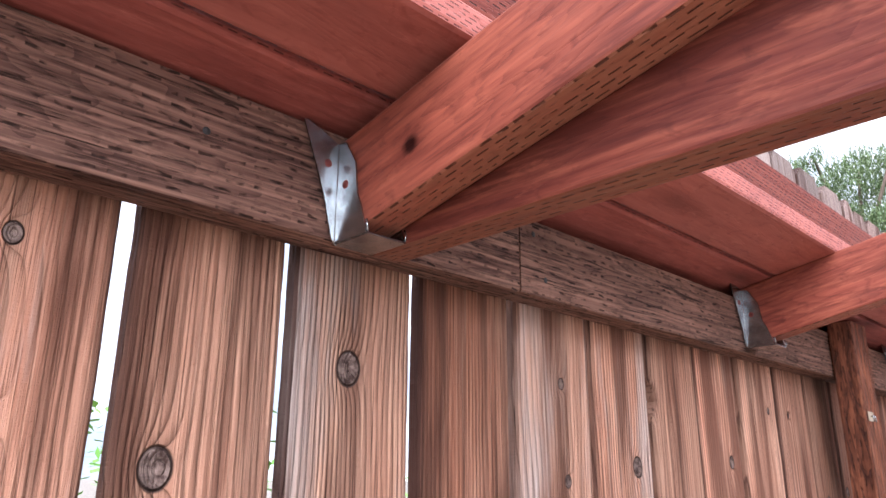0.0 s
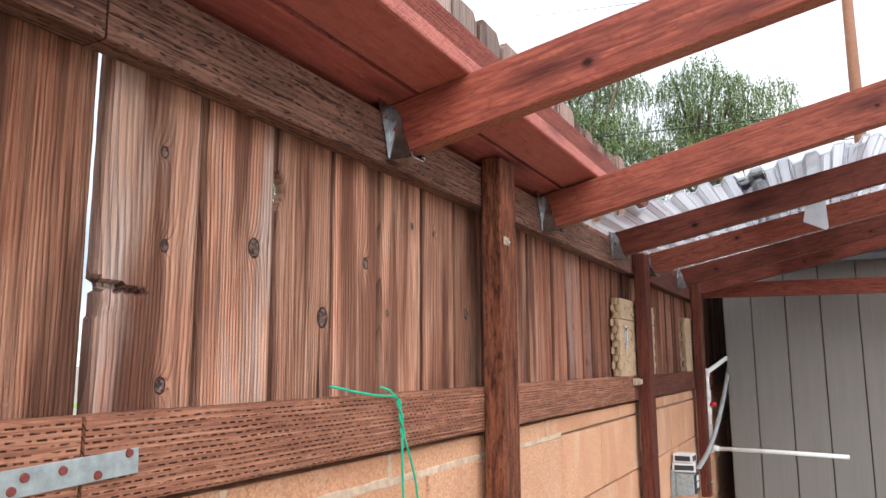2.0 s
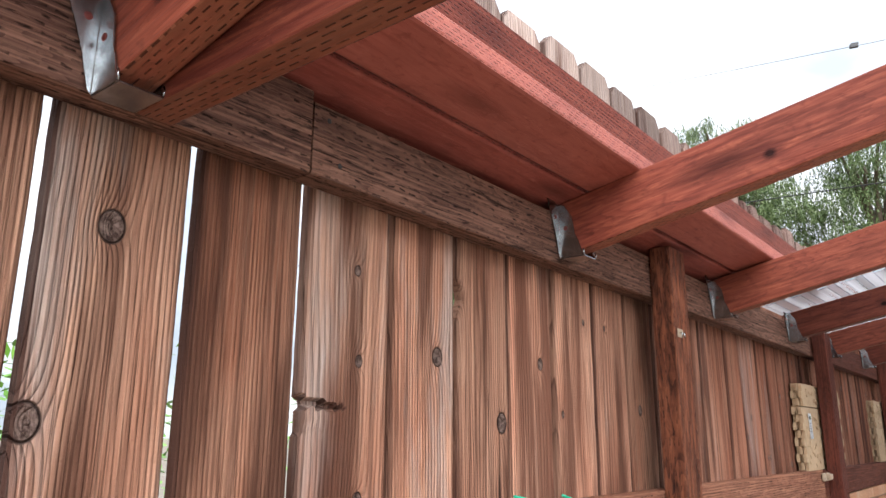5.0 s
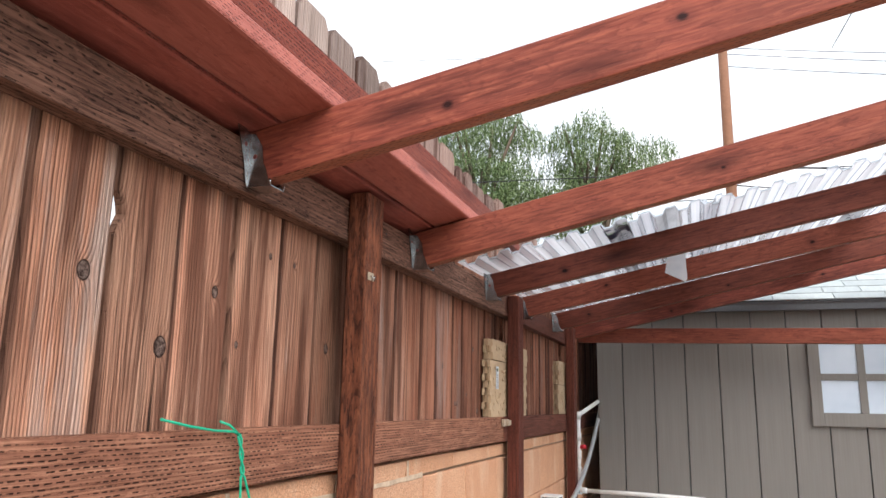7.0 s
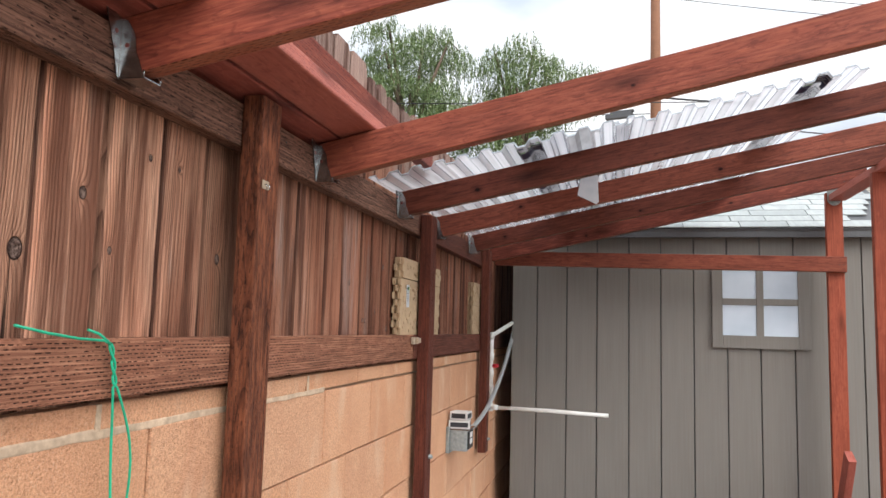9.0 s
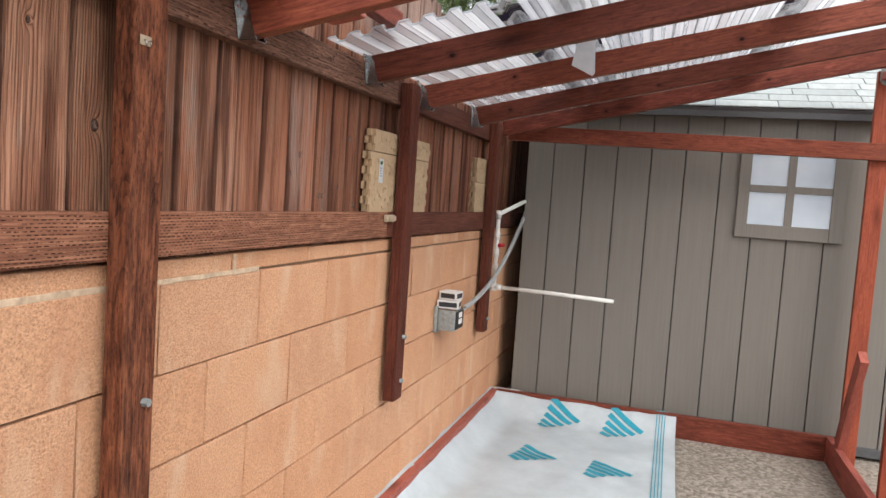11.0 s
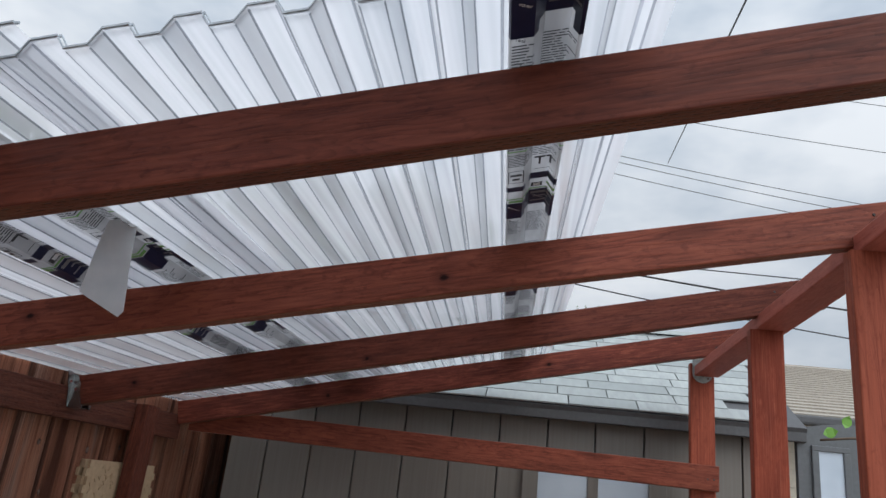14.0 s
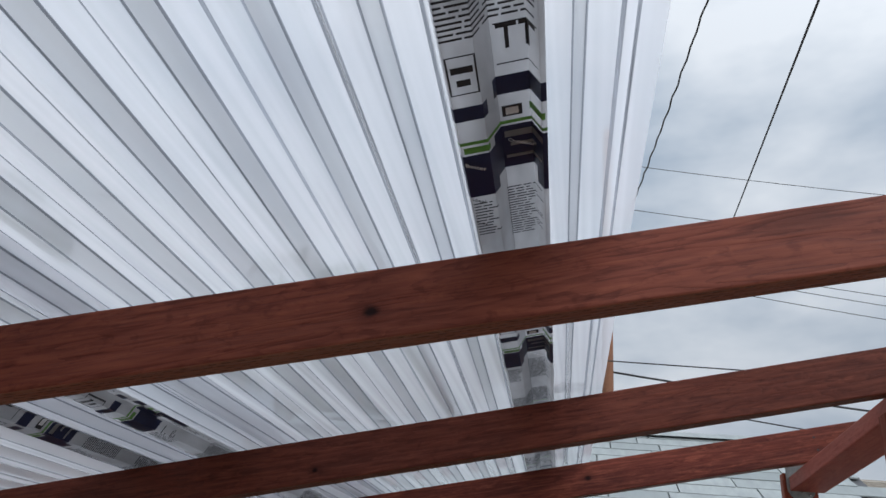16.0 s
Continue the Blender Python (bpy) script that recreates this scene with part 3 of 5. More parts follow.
def lumber(size, bevel=0.003, warp=0.0, seed=0, axis=0, cuts=14):
    """A sawn stick centred on its own origin, slightly bowed, with eased edges. size: full x, y, z."""
    bm = bmesh.new()
    bmesh.ops.create_cube(bm, size=1)
    bmesh.ops.scale(bm, vec=size, verts=bm.verts)
    es = [e for e in bm.edges if abs((e.verts[0].co - e.verts[1].co)[axis]) > 1e-6]
    bmesh.ops.bevel(bm, geom=es, offset=bevel, segments=2, profile=0.55, affect='EDGES', clamp_overlap=True)
    if warp:
        long_e = [e for e in bm.edges if abs((e.verts[0].co - e.verts[1].co)[axis]) > size[axis] * 0.9]
        bmesh.ops.subdivide_edges(bm, edges=long_e, cuts=cuts, use_grid_fill=False)
        rnd = random.Random(seed)
        a, b, p = rnd.uniform(-1, 1), rnd.uniform(-1, 1), rnd.uniform(0, 6)
        o = [i for i in range(3) if i != axis]
        for v in bm.verts:
            u = v.co[axis] / size[axis]
            v.co[o[0]] += warp * (a * math.sin(3.1 * u + p) + 0.35 * noise.noise(Vector((u * 9, seed, v.co[o[1]] * 20))))
            v.co[o[1]] += warp * (b * math.sin(2.6 * u + p * 2) + 0.35 * noise.noise(Vector((u * 9, seed + 5, v.co[o[0]] * 20))))
    return bm


def tube(points, radius, sides=8, cap=True):
    """A round tube through points."""
    bm = bmesh.new()
    pts = [Vector(p) for p in points]
    rings = []
    side = None
    for i, p in enumerate(pts):
        d = (pts[min(i + 1, len(pts) - 1)] - pts[max(i - 1, 0)]).normalized()
        ref = side if side is not None else (Vector((0, 0, 1)) if abs(d.z) < 0.9 else Vector((1, 0, 0)))
        u = (ref - d * ref.dot(d)).normalized()
        side = u
        w = d.cross(u)
        r = radius[i] if isinstance(radius, (list, tuple)) else radius
        rings.append([bm.verts.new(p + r * (math.cos(a) * u + math.sin(a) * w)) for a in [2 * math.pi * k / sides for k in range(sides)]])
    for a, b in zip(rings, rings[1:]):
        for k in range(sides):
            bm.faces.new((a[k], a[(k + 1) % sides], b[(k + 1) % sides], b[k]))
    if cap:
        bm.faces.new(list(reversed(rings[0])))
        bm.faces.new(rings[-1])
    for f in bm.faces:
        f.smooth = len(f.verts) == 4
    return bm


def prism(outline, depth, axis=0):
    """An outline (two coordinates in the plane across axis) pushed out by depth along axis."""
    bm = bmesh.new()
    o = [i for i in range(3) if i != axis]

    def at(p, d):
        co = [0, 0, 0]
        co[o[0]], co[o[1]], co[axis] = p[0], p[1], d
        return co
    a = [bm.verts.new(at(p, 0)) for p in outline]
    b = [bm.verts.new(at(p, depth)) for p in outline]
    bm.faces.new(a)
    bm.faces.new(list(reversed(b)))
    for i in range(len(a)):
        j = (i + 1) % len(a)
        bm.faces.new((a[j], a[i], b[i], b[j]))
    bmesh.ops.recalc_face_normals(bm, faces=bm.faces)
    return bm


# ---- plan, in metres: the fence runs along y at x below 0, the shed stands across y ----
FENCE_X = -0.524
LEDGER_X = -0.482
PITCH = math.atan(0.213)
RAFTER_Y = [0.338, 1.166, 1.948, 2.682, 3.211, 3.99, 4.695]
RAFTER_BASE = [1.636, 1.649, 1.644, 1.662, 1.653, 1.673, 1.693]
RAFTER_RISE = [0.222, 0.2205, 0.221, 0.2075, 0.2195, 0.218, 0.2175]
RAFTER_DEEP = [0.095, 0.095, 0.095, 0.088, 0.087, 0.087, 0.087]
RAFTER_KNOTS = {0: [(-1.0, -0.006, 0.009), (-0.55, 0.02, 0.006)], 1: [(-0.737, -0.012, 0.01), (-0.357, 0.012, 0.009)], 2: [(-0.28, -0.005, 0.007)], 3: [(-0.8, -0.01, 0.009)], 4: [(-0.72, 0.012, 0.007), (0.1, -0.008, 0.009)], 5: [(-0.9, 0.0, 0.008), (-0.2, -0.02, 0.006)], 6: [(-0.5, -0.01, 0.009), (0.35, 0.0, 0.009)]}
# colour scale per rafter: board differences, plus backlit darkness put into index 3
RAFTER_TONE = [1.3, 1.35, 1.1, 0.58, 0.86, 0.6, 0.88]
SHED_Y = 5.01

# ---- ground ----
bm = bmesh.new()
bmesh.ops.create_grid(bm, x_segments=60, y_segments=60, size=1)
for v in bm.verts:
    v.co.x, v.co.y = [math.copysign(abs(c) ** 3.2 * 900, c) for c in v.co[:2]]
    if abs(v.co.x) < 12 and abs(v.co.y) < 12:
        v.co.z = 0.012 * noise.noise(Vector((v.co.x * 1.4, v.co.y * 1.4, 0)))
ground = mesh_object("ground", bm, GRAVEL)
tagged(ground, "pale brown gravel ground of the yard", "ground", kind="structure")

# ---- rafters on steel hangers ----
RUN0, RUN1 = LEDGER_X, 1.66


def roof_z(x, y):
    """The plane of the far rafters' top edges."""
    return 1.754 + 0.213 * (x - LEDGER_X) + 0.014 * (y - 2.67)


SKEW = [0.02, 0.11, 0.03, -0.015, 0.165, 0.0, 0.0]


def nail_head(parent, at, r=0.0034, material=None):
    bm = bmesh.new()
    bmesh.ops.create_cone(bm, segments=10, radius1=r, radius2=r * 0.8, depth=0.0022, cap_ends=True)
    bmesh.ops.rotate(bm, verts=bm.verts, matrix=Matrix.Rotation(math.pi / 2, 3, 'X'))
    ob = part("nail_head", bm, material or DARK_IRON, parent)
    ob.location = at
    return ob


def build_rafter(y, i):
    slant = math.atan(RAFTER_RISE[i])
    length = (RUN1 - RUN0) / math.cos(slant)
    rafter = thing("rafter", (0, 0, 0), "red-stained lumber roof rafter resting on a beam and a steel hanger", "rafter", "roof rafters")
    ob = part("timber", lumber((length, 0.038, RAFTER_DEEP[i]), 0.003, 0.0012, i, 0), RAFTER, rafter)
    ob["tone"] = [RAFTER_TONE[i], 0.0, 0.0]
    for key, val in zip(("knot_a", "knot_b"), RAFTER_KNOTS.get(i, []) + [(0.0, -9.0, 0.001)] * 2):
        ob[key] = list(val)
    for dz in (0.018, -0.016):
        nail_head(rafter, (length / 2 - 0.13, -0.0198, dz))
    mid = (RUN0 + RUN1) / 2
    turn = math.degrees(math.atan2(SKEW[i], RUN1 - RUN0))
    height = RAFTER_BASE[i] + RAFTER_RISE[i] * (mid - LEDGER_X) + RAFTER_DEEP[i] / 2 / math.cos(slant)
    rafter.matrix_world = pose(mid, y + SKEW[i] / 2, height, 0, 0, turn) @ pose(0, 0, 0, 0, -math.degrees(slant), 0)
    return rafter


for i, y in enumerate(RAFTER_Y):
    build_rafter(y, i)


def build_hanger():
    """A bent galvanised joist hanger: seat, two cheeks and two nailing flanges."""
    h = thing("joist_hanger", (0, 0, 0), "bent galvanised steel joist hanger nailed to the ledger", "bracket", "joist hangers")
    t = 0.0016
    part("seat", new_box((0, -0.0206, -t), (0.048, 0.0206, 0.0)), STEEL, h)
    for s in (-1, 1):
        out = [(0, 0), (0.046, 0), (0.037, 0.028), (0.031, 0.04), (0.027, 0.07), (0.012, 0.094), (0, 0.096)]
        bm = prism(out, t, 1)
        for v in bm.verts:
            v.co.y += s * 0.0206 - (t if s < 0 else 0)
        part("cheek", bm, STEEL, h)
        fl = [(0, -0.001), (s * 0.005, 0.004), (s * 0.012, 0.03), (s * 0.0125, 0.034), (s * 0.024, 0.066), (s * 0.04, 0.107), (s * 0.036, 0.109), (0, 0.094)]
        bm = prism(fl, t, 0)
        for v in bm.verts:
            v.co.y += s * 0.0206
        part("flange", bm, STEEL, h)
        # rounded fold between cheek and flange, and the turned-up lip of the seat
        part("fold", tube([(0.0012, s * 0.0213, 0.0), (0.0012, s * 0.0213, 0.094)], 0.0015, 6), STEEL, h, "bright folded steel edge")
        part("lip", tube([(0.0465, s * 0.0206, 0.001), (0.0475, s * 0.0218, 0.006), (0.0455, s * 0.0212, 0.0115)], 0.0011, 5), STEEL, h)
        for at, out in (((0.014, 0.0206 + t, 0.052), 1), ((t, 0.0206 + 0.0125, 0.073), 0)):
            bm = bmesh.new()
            bmesh.ops.create_uvsphere(bm, u_segments=8, v_segments=5, radius=0.0042)
            for v in bm.verts:
                v.co[out] *= 0.4
                v.co += Vector((at[0], s * at[1], at[2]))
            part("nail_head", bm, RUST, h, "nail head smeared with red stain")
    return h


hanger = build_hanger()
hanger.matrix_world = pose(LEDGER_X + 0.002, RAFTER_Y[0], RAFTER_BASE[0] - 0.0015)
for y, z in zip(RAFTER_Y[1:6], RAFTER_BASE[1:6]):
    copy_thing(hanger, pose(LEDGER_X + 0.002, y, z - 0.0015))

# level ties beside the first and last rafter
for seed, length, at, tip, label in ((40, 2.02, (0.53, 0.379, 1.6785), 0.0, "level red-stained lumber tie beside a rafter"),
                                     (41, 2.03, (0.547, 4.785, 1.711), 0.72, "level red-stained lumber tie nailed to a post before the shed")):
    tie = thing("tie_beam", (0, 0, 0), label, "beam", "level ties")
    ob = part("timber", lumber((length, 0.038, 0.089), 0.003, 0.001, seed, 0), RAFTER, tie)
    ob["tone"] = [0.95, 0.0, 0.0]
    for dx in (0.018, 0.04):
        nail_head(tie, (length / 2 - dx, -0.0198, -0.004))
    tie.matrix_world = pose(*at, 0, tip, 0)

# ---- soffit planks laid on the rafters against the fence, with a batten on top ----
PLANK_TILT = math.atan(0.2)


def plank_under(x):
    return 1.7485 + 0.2 * (x - LEDGER_X)


for i, (x0, x1, y1) in enumerate(((-0.518, -0.434, 2.24), (-0.4285, -0.329, 2.29))):
    w = (x1 - x0) / math.cos(PLANK_TILT)
    ob = mesh_object("soffit_plank", lumber((w, y1 + 1.21, 0.039), 0.006, 0.0014, 50 + i, 1), REDWALL_Y)
    xm = (x0 + x1) / 2
    ob.matrix_world = pose(xm, (y1 - 1.21) / 2, plank_under(xm) + 0.0199, 0, -math.degrees(PLANK_TILT), 0)
    tagged(ob, "red-stained plank lying over the rafters along the fence", "plank", "soffit planks")
ob = mesh_object("batten", lumber((0.042, 3.7, 0.054), 0.003, 0.002, 55, 1), STRIP)
ob.matrix_world = pose(-0.3605, 0.745, plank_under(-0.3605) + 0.0405 + 0.0275 + 0.0045)
tagged(ob, "thin red-stained batten lying on top of the planks", "batten")

# ---- ledger boards under the rafters, one butted to the next ----
for i, (y0, y1, mt) in enumerate(((-1.3, 0.5735, LEDGER), (0.5765, 2.96, LEDGER), (2.963, 4.72, LEDGER_RED))):
    ob = mesh_object("ledger_board", lumber((0.04, y1 - y0, 0.105 if y1 < 2.9 else 0.092), 0.004, 0.0008, 60 + i, 1), mt)
    ob.location = (LEDGER_X - 0.0205, (y0 + y1) / 2, 1.638 + (0.0525 if y1 < 2.9 else 0.046))
    tagged(ob, "aged dark brown ledger board with incised slits, fixed across the fence", "ledger board", "ledger boards")

# ---- mid rail at the foot of the boards ----
for i, (y0, y1) in enumerate(((-1.3, 0.578), (0.582, 2.93), (2.933, 8.5))):
    ob = mesh_object("fence_rail", lumber((0.038, y1 - y0, 0.092), 0.003, 0.001, 70 + i, 1), MIDRAIL if i < 2 else RAIL_RED)
    ob.location = (-0.5, (y0 + y1) / 2, 1.198)
    tagged(ob, "brown incised lumber rail at the foot of the fence boards", "fence rail", "fence rails")

# ---- posts bolted to the wall, tops under the planks ----
for i, (y, z0, z1) in enumerate(((1.581, 0.1, 1.745), (3.03, 0.53, 1.72), (4.40, 0.58, 1.73))):
    p = thing("wall_post", (-0.458, y, z0), "dark brown treated post bolted upright to the block wall", "post", "wall posts")
    part("shaft", lumber((0.046, 0.088, z1 - z0), 0.004, 0.0012, 80 + i, 2), WALLPOST_RED if i else WALLPOST, p).location = (0, 0, (z1 - z0) / 2)
    for zz in (0.07, 0.24) if i else (0.78,):
        bm = bmesh.new()
        bmesh.ops.create_cone(bm, segments=6, radius1=0.009, radius2=0.008, depth=0.014, cap_ends=True)
        bmesh.ops.rotate(bm, verts=bm.verts, matrix=Matrix.Rotation(math.pi / 2, 3, 'Y'))
        bmesh.ops.translate(bm, verts=bm.verts, vec=(0.03, 0.015, zz))
        part("bolt", bm, DULL_STEEL, p, "dull steel bolt head")

# ---- front beam and posts ----
ob = mesh_object("front_beam", lumber((0.089, 5.54, 0.038), 0.003, 0.0012, 90, 1), REDWALL_Y)
ob.location = (1.528, 2.024, 2.09)
tagged(ob, "red-stained lumber beam laid flat over the posts", "beam")
for i, (y, z1) in enumerate(((4.802, 2.12), (4.0, 2.0705), (3.32, 2.0705), (0.6, 2.0705))):
    ob = mesh_object("front_post", lumber((0.089, 0.038, z1), 0.003, 0.0015, 91 + i, 2), RED_POST)
    ob.location = (1.513, y + 0.019, z1 / 2)
    tagged(ob, "bright red-stained lumber post under the front beam", "post", "front posts")

# ---- corrugated clear sheets on the far rafters ----
WAVE, RIB0 = 0.0765, -0.0278


def sheet_z(x, y, lift=0.0):
    """Trapezoid ribs across x, over the slope of the rafters."""
    u = ((x - RIB0) / WAVE) % 1.0
    rib = 0.0 if u < 0.34 else (u - 0.34) / 0.14 if u < 0.48 else 1.0 if u < 0.86 else (1.0 - u) / 0.14
    return roof_z(x, y) + lift + 0.0175 * rib


def ribbed(x0, x1, y0, y1, lift, rows=2, ragged=0.0, thick=0.0):
    xs = sorted({round(x0, 5), round(x1, 5)} | {round(RIB0 + (k + f) * WAVE, 5) for k in range(-9, 16) for f in (0, 0.34, 0.41, 0.48, 0.67, 0.86, 0.93) if x0 < RIB0 + (k + f) * WAVE < x1})
    bm = bmesh.new()
    grid = []
    for j in range(rows + 1):
        y = y0 + (y1 - y0) * j / rows
        grid.append([bm.verts.new((x, y, sheet_z(x, y, lift) + ragged * noise.noise(Vector((x * 6, y * 3, lift * 90))))) for x in xs])
    for a, b in zip(grid, grid[1:]):
        for k in range(len(xs) - 1):
            bm.faces.new((b[k], b[k + 1], a[k + 1], a[k]))
    if thick:
        r = bmesh.ops.extrude_face_region(bm, geom=bm.faces[:])
        for v in [g for g in r["geom"] if isinstance(g, bmesh.types.BMVert)]:
            v.co.z += thick
        bmesh.ops.recalc_face_normals(bm, faces=bm.faces)
    return bm


def edge_strip(x0, x1, y, lift):
    b2 = ribbed(x0, x1, y - 0.0012, y + 0.0012, lift, 1, 0.0)
    r = bmesh.ops.extrude_face_region(b2, geom=b2.faces[:])
    for v in [g for g in r["geom"] if isinstance(g, bmesh.types.BMVert)]:
        v.co.z += 0.0024
    bmesh.ops.recalc_face_normals(b2, faces=b2.faces)
    return b2


def film_strip(sheet, x0, x1, lift, seed):
    """The printed film down one rib of a sheet: pale ground, navy blocks, lines of small print."""
    rnd = random.Random(seed)
    base = part("printed_film", ribbed(x0, x1, 2.45 + 0.03 * (seed - 1), 4.88, lift - 0.0012, 24), LABEL_W, sheet, "printed product film, grey with navy blocks")
    w = x1 - x0

    def ink(name, a, b, ya, yb, material, over=0.0018):
        if ya > 2.46 + 0.03 * (seed - 1) and yb < 4.87:
            part(name, ribbed(x0 + w * a, x0 + w * b, ya, yb, lift - over, 1), material, base)

    y = 3.105 if seed == 2 else 2.525
    while y < 4.9:
        ink("print_block", 0.4, 1, y, y + 0.07, LABEL_N)
        ink("print_block", 0, 0.4, y + 0.014, y + 0.09, LABEL_N)
        ink("print_block", 0.86, 1, y + 0.07, y + 0.1, LABEL_N)
        ink("print_band", 0, 1, y - 0.008, y - 0.003, LABEL_G)
        ink("print_band", 0.06, 0.36, y + 0.001, y + 0.011, LABEL_G)
        ink("print_block", 0.44, 1, y - 0.072, y - 0.047, LABEL_N)
        ink("print_block", 0, 0.38, y - 0.06, y - 0.04, LABEL_N)
        ink("print_mark", 0.5, 0.72, y - 0.03, y - 0.014, INK)
        ink("print_mark", 0.54, 0.68, y - 0.027, y - 0.017, INK_W, 0.0022)
        ink("print_band", 0.8, 0.98, y - 0.03, y - 0.02, LABEL_G)
        for k, (a, b) in enumerate(((0.5, 0.94), (0.56, 0.86), (0.5, 0.92))):
            ink("white_lettering_bar", a, b, y + 0.008 + 0.02 * k, y + (0.018 if k == 0 else 0.013) + 0.02 * k, LABEL_W, 0.0024)
        # outlined boxes and the drawing of two posts under a beam
        for a, b, ya, yb in ((0.04, 0.34, -0.125, -0.1235), (0.04, 0.34, -0.0785, -0.077), (0.04, 0.058, -0.125, -0.077), (0.322, 0.34, -0.125, -0.077), (0.08, 0.3, -0.112, -0.104), (0.12, 0.26, -0.096, -0.088),
                             (0.5, 0.92, -0.135, -0.1335), (0.5, 0.92, -0.088, -0.0865), (0.6, 0.64, -0.13, -0.105), (0.8, 0.84, -0.13, -0.105), (0.52, 0.72, -0.135, -0.129), (0.74, 0.9, -0.135, -0.129)):
            ink("print_outline", a, b, y + ya, y + yb, INK, 0.002)
        ink("print_band", 0, 1, y - 0.198, y - 0.194, LABEL_G)
        lines = bmesh.new()
        rows = [(yy, 0.02, rnd.uniform(0.7, 0.99), 0.0024) for yy in (y - 0.145 - 0.0058 * k for k in range(8))]
        rows += [(yy, 0.02, rnd.uniform(0.75, 0.99), 0.0034) for yy in (y - 0.206 - 0.0068 * k for k in range(14))]
        rows += [(yy, 0.05, rnd.uniform(0.25, 0.38), 0.0026) for yy in (y + 0.103 + 0.0062 * k for k in range(12))]
        rows += [(yy, 0.46, rnd.uniform(0.7, 0.95), 0.0022) for yy in (y + 0.108 + 0.0055 * k for k in range(20))]
        for yy, a, b, tall in rows:
            if not 2.46 + 0.03 * (seed - 1) < yy < 4.86:
                continue
            while a < b - 0.03:
                c = min(b, a + rnd.uniform(0.08, 0.26))
                strip = ribbed(x0 + w * a, x0 + w * c, yy, yy + tall, lift - 0.0021, 1)
                me = bpy.data.meshes.new("tmp")
                strip.to_mesh(me)
                strip.free()
                lines.from_mesh(me)
                bpy.data.meshes.remove(me)
                a = c + 0.025
        tagged(part("small_print", lines, INK, base), kind="stuff")
        y += 0.58


for x0, x1, lift, fx, seed in ((-0.52, 0.13, 0.0, -0.042, 1), (-0.06, 0.335, 0.0035, 0.127, 2), (0.252, 0.99, 0.007, 0.811, 3)):
    sh = thing("roof_sheet", (0, 0, 0), "clear corrugated plastic roof sheet lying over the rafters", "roof sheet", "roof sheets")
    part("sheet", ribbed(x0, x1, 2.45 + 0.03 * (seed - 1), 4.92, lift, 20, 0.002), CLEAR, sh)
    film_strip(sh, fx, fx + 0.084, lift, seed)
    # thin grey strips just under the sheet draw the dark refraction lines
    for k in range(-8, 14):
        for u, w in ((0.0, 0.003), (0.34, 0.0016), (0.48, 0.002), (0.86, 0.004)):
            xc = RIB0 + (k + u) * WAVE
            if x0 + 0.006 < xc < x1 - 0.006 and not fx - 0.004 < xc < fx + 0.084:
                part("rib_bend", ribbed(xc - w / 2, xc + w / 2, 2.455 + 0.03 * (seed - 1), 4.915, lift - 0.0007, 20, 0.002), CREASE, sh)
    part("cut_edge", edge_strip(x0, x1, 2.45 + 0.03 * (seed - 1), lift), SHEET_EDGE, sh)
    part("cut_edge", edge_strip(x0, x1, 2.457 + 0.03 * (seed - 1), lift + 0.004), SHEET_EDGE, sh)
    if seed == 3:  # this sheet lies a little askew
        for ob in sh.children_recursive:
            for v in ob.data.vertices:
                v.co.x -= 0.033 * (v.co.y - 3.05)

# ---- shed ----
SX0, SX1, SZ0, SZ1 = -0.388, 1.885, 0.07, 1.885


def shed_window(parent):
    x0, x1, z0, z1 = 0.857, 1.418, 1.2, 1.745
    win = part("window", prism([(0, 0), (x1 - x0, 0), (x1 - x0, z1 - z0), (0, z1 - z0)], 0.006, 1), SHED, parent)
    win.location = (x0, SHED_Y - 0.012, z0)
    ax0, ax1, az0, az1, mx, mz = 0.062, 0.492, 0.078, 0.48, 0.277, 0.284
    for lo, hi in (((0, 0), (ax0, z1 - z0)), ((ax1, 0), (x1 - x0, z1 - z0)), ((ax0, 0), (ax1, az0)), ((ax0, az1), (ax1, z1 - z0)),
                   ((mx - 0.021, az0), (mx + 0.021, az1)), ((ax0, mz - 0.02), (mx - 0.021, mz + 0.02)), ((mx + 0.021, mz - 0.02), (ax1, mz + 0.02))):
        part("window_frame", new_box((lo[0], -0.012, lo[1]), (hi[0], 0.0, hi[1]), 0.003), SHED, win)
    for xa, xb in ((ax0, mx - 0.021), (mx + 0.021, ax1)):
        for za, zb in ((az0, mz - 0.02), (mz + 0.02, az1)):
            part("pane", new_box((xa, -0.0045, za), (xb, -0.001, zb)), PANE, win, "frosted pale window pane")


shed = thing("garden_shed", ((SX0 + SX1) / 2, SHED_Y + 1.1, 0), "taupe vinyl plank-sided garden shed with a pale shingled roof", "shed")
shed.location = (0, 0, 0)
grooves = [SX0, -0.224, -0.032, 0.159, 0.358, 0.553, 0.751, 0.947, 1.138, 1.331, 1.521, 1.709, SX1]
for i, (a, b) in enumerate(zip(grooves, grooves[1:])):
    p = part("siding_board", lumber((b - a - 0.0065, 0.02, SZ1 - SZ0), 0.003, 0.0, 0, 2), SHED, shed)
    p.location = ((a + b) / 2, SHED_Y + 0.01, (SZ0 + SZ1) / 2)
part("wall", new_box((SX0, SHED_Y + 0.016, SZ0 - 0.05), (SX1, SHED_Y + 2.2, SZ1)), SHED_TRIM, shed, "dark backing of the shed wall")
part("base_trim", new_box((SX0 - 0.01, SHED_Y - 0.02, 0.02), (SX1 + 0.01, SHED_Y + 0.02, 0.072), 0.004), SHED_TRIM, shed)
shed_window(shed)
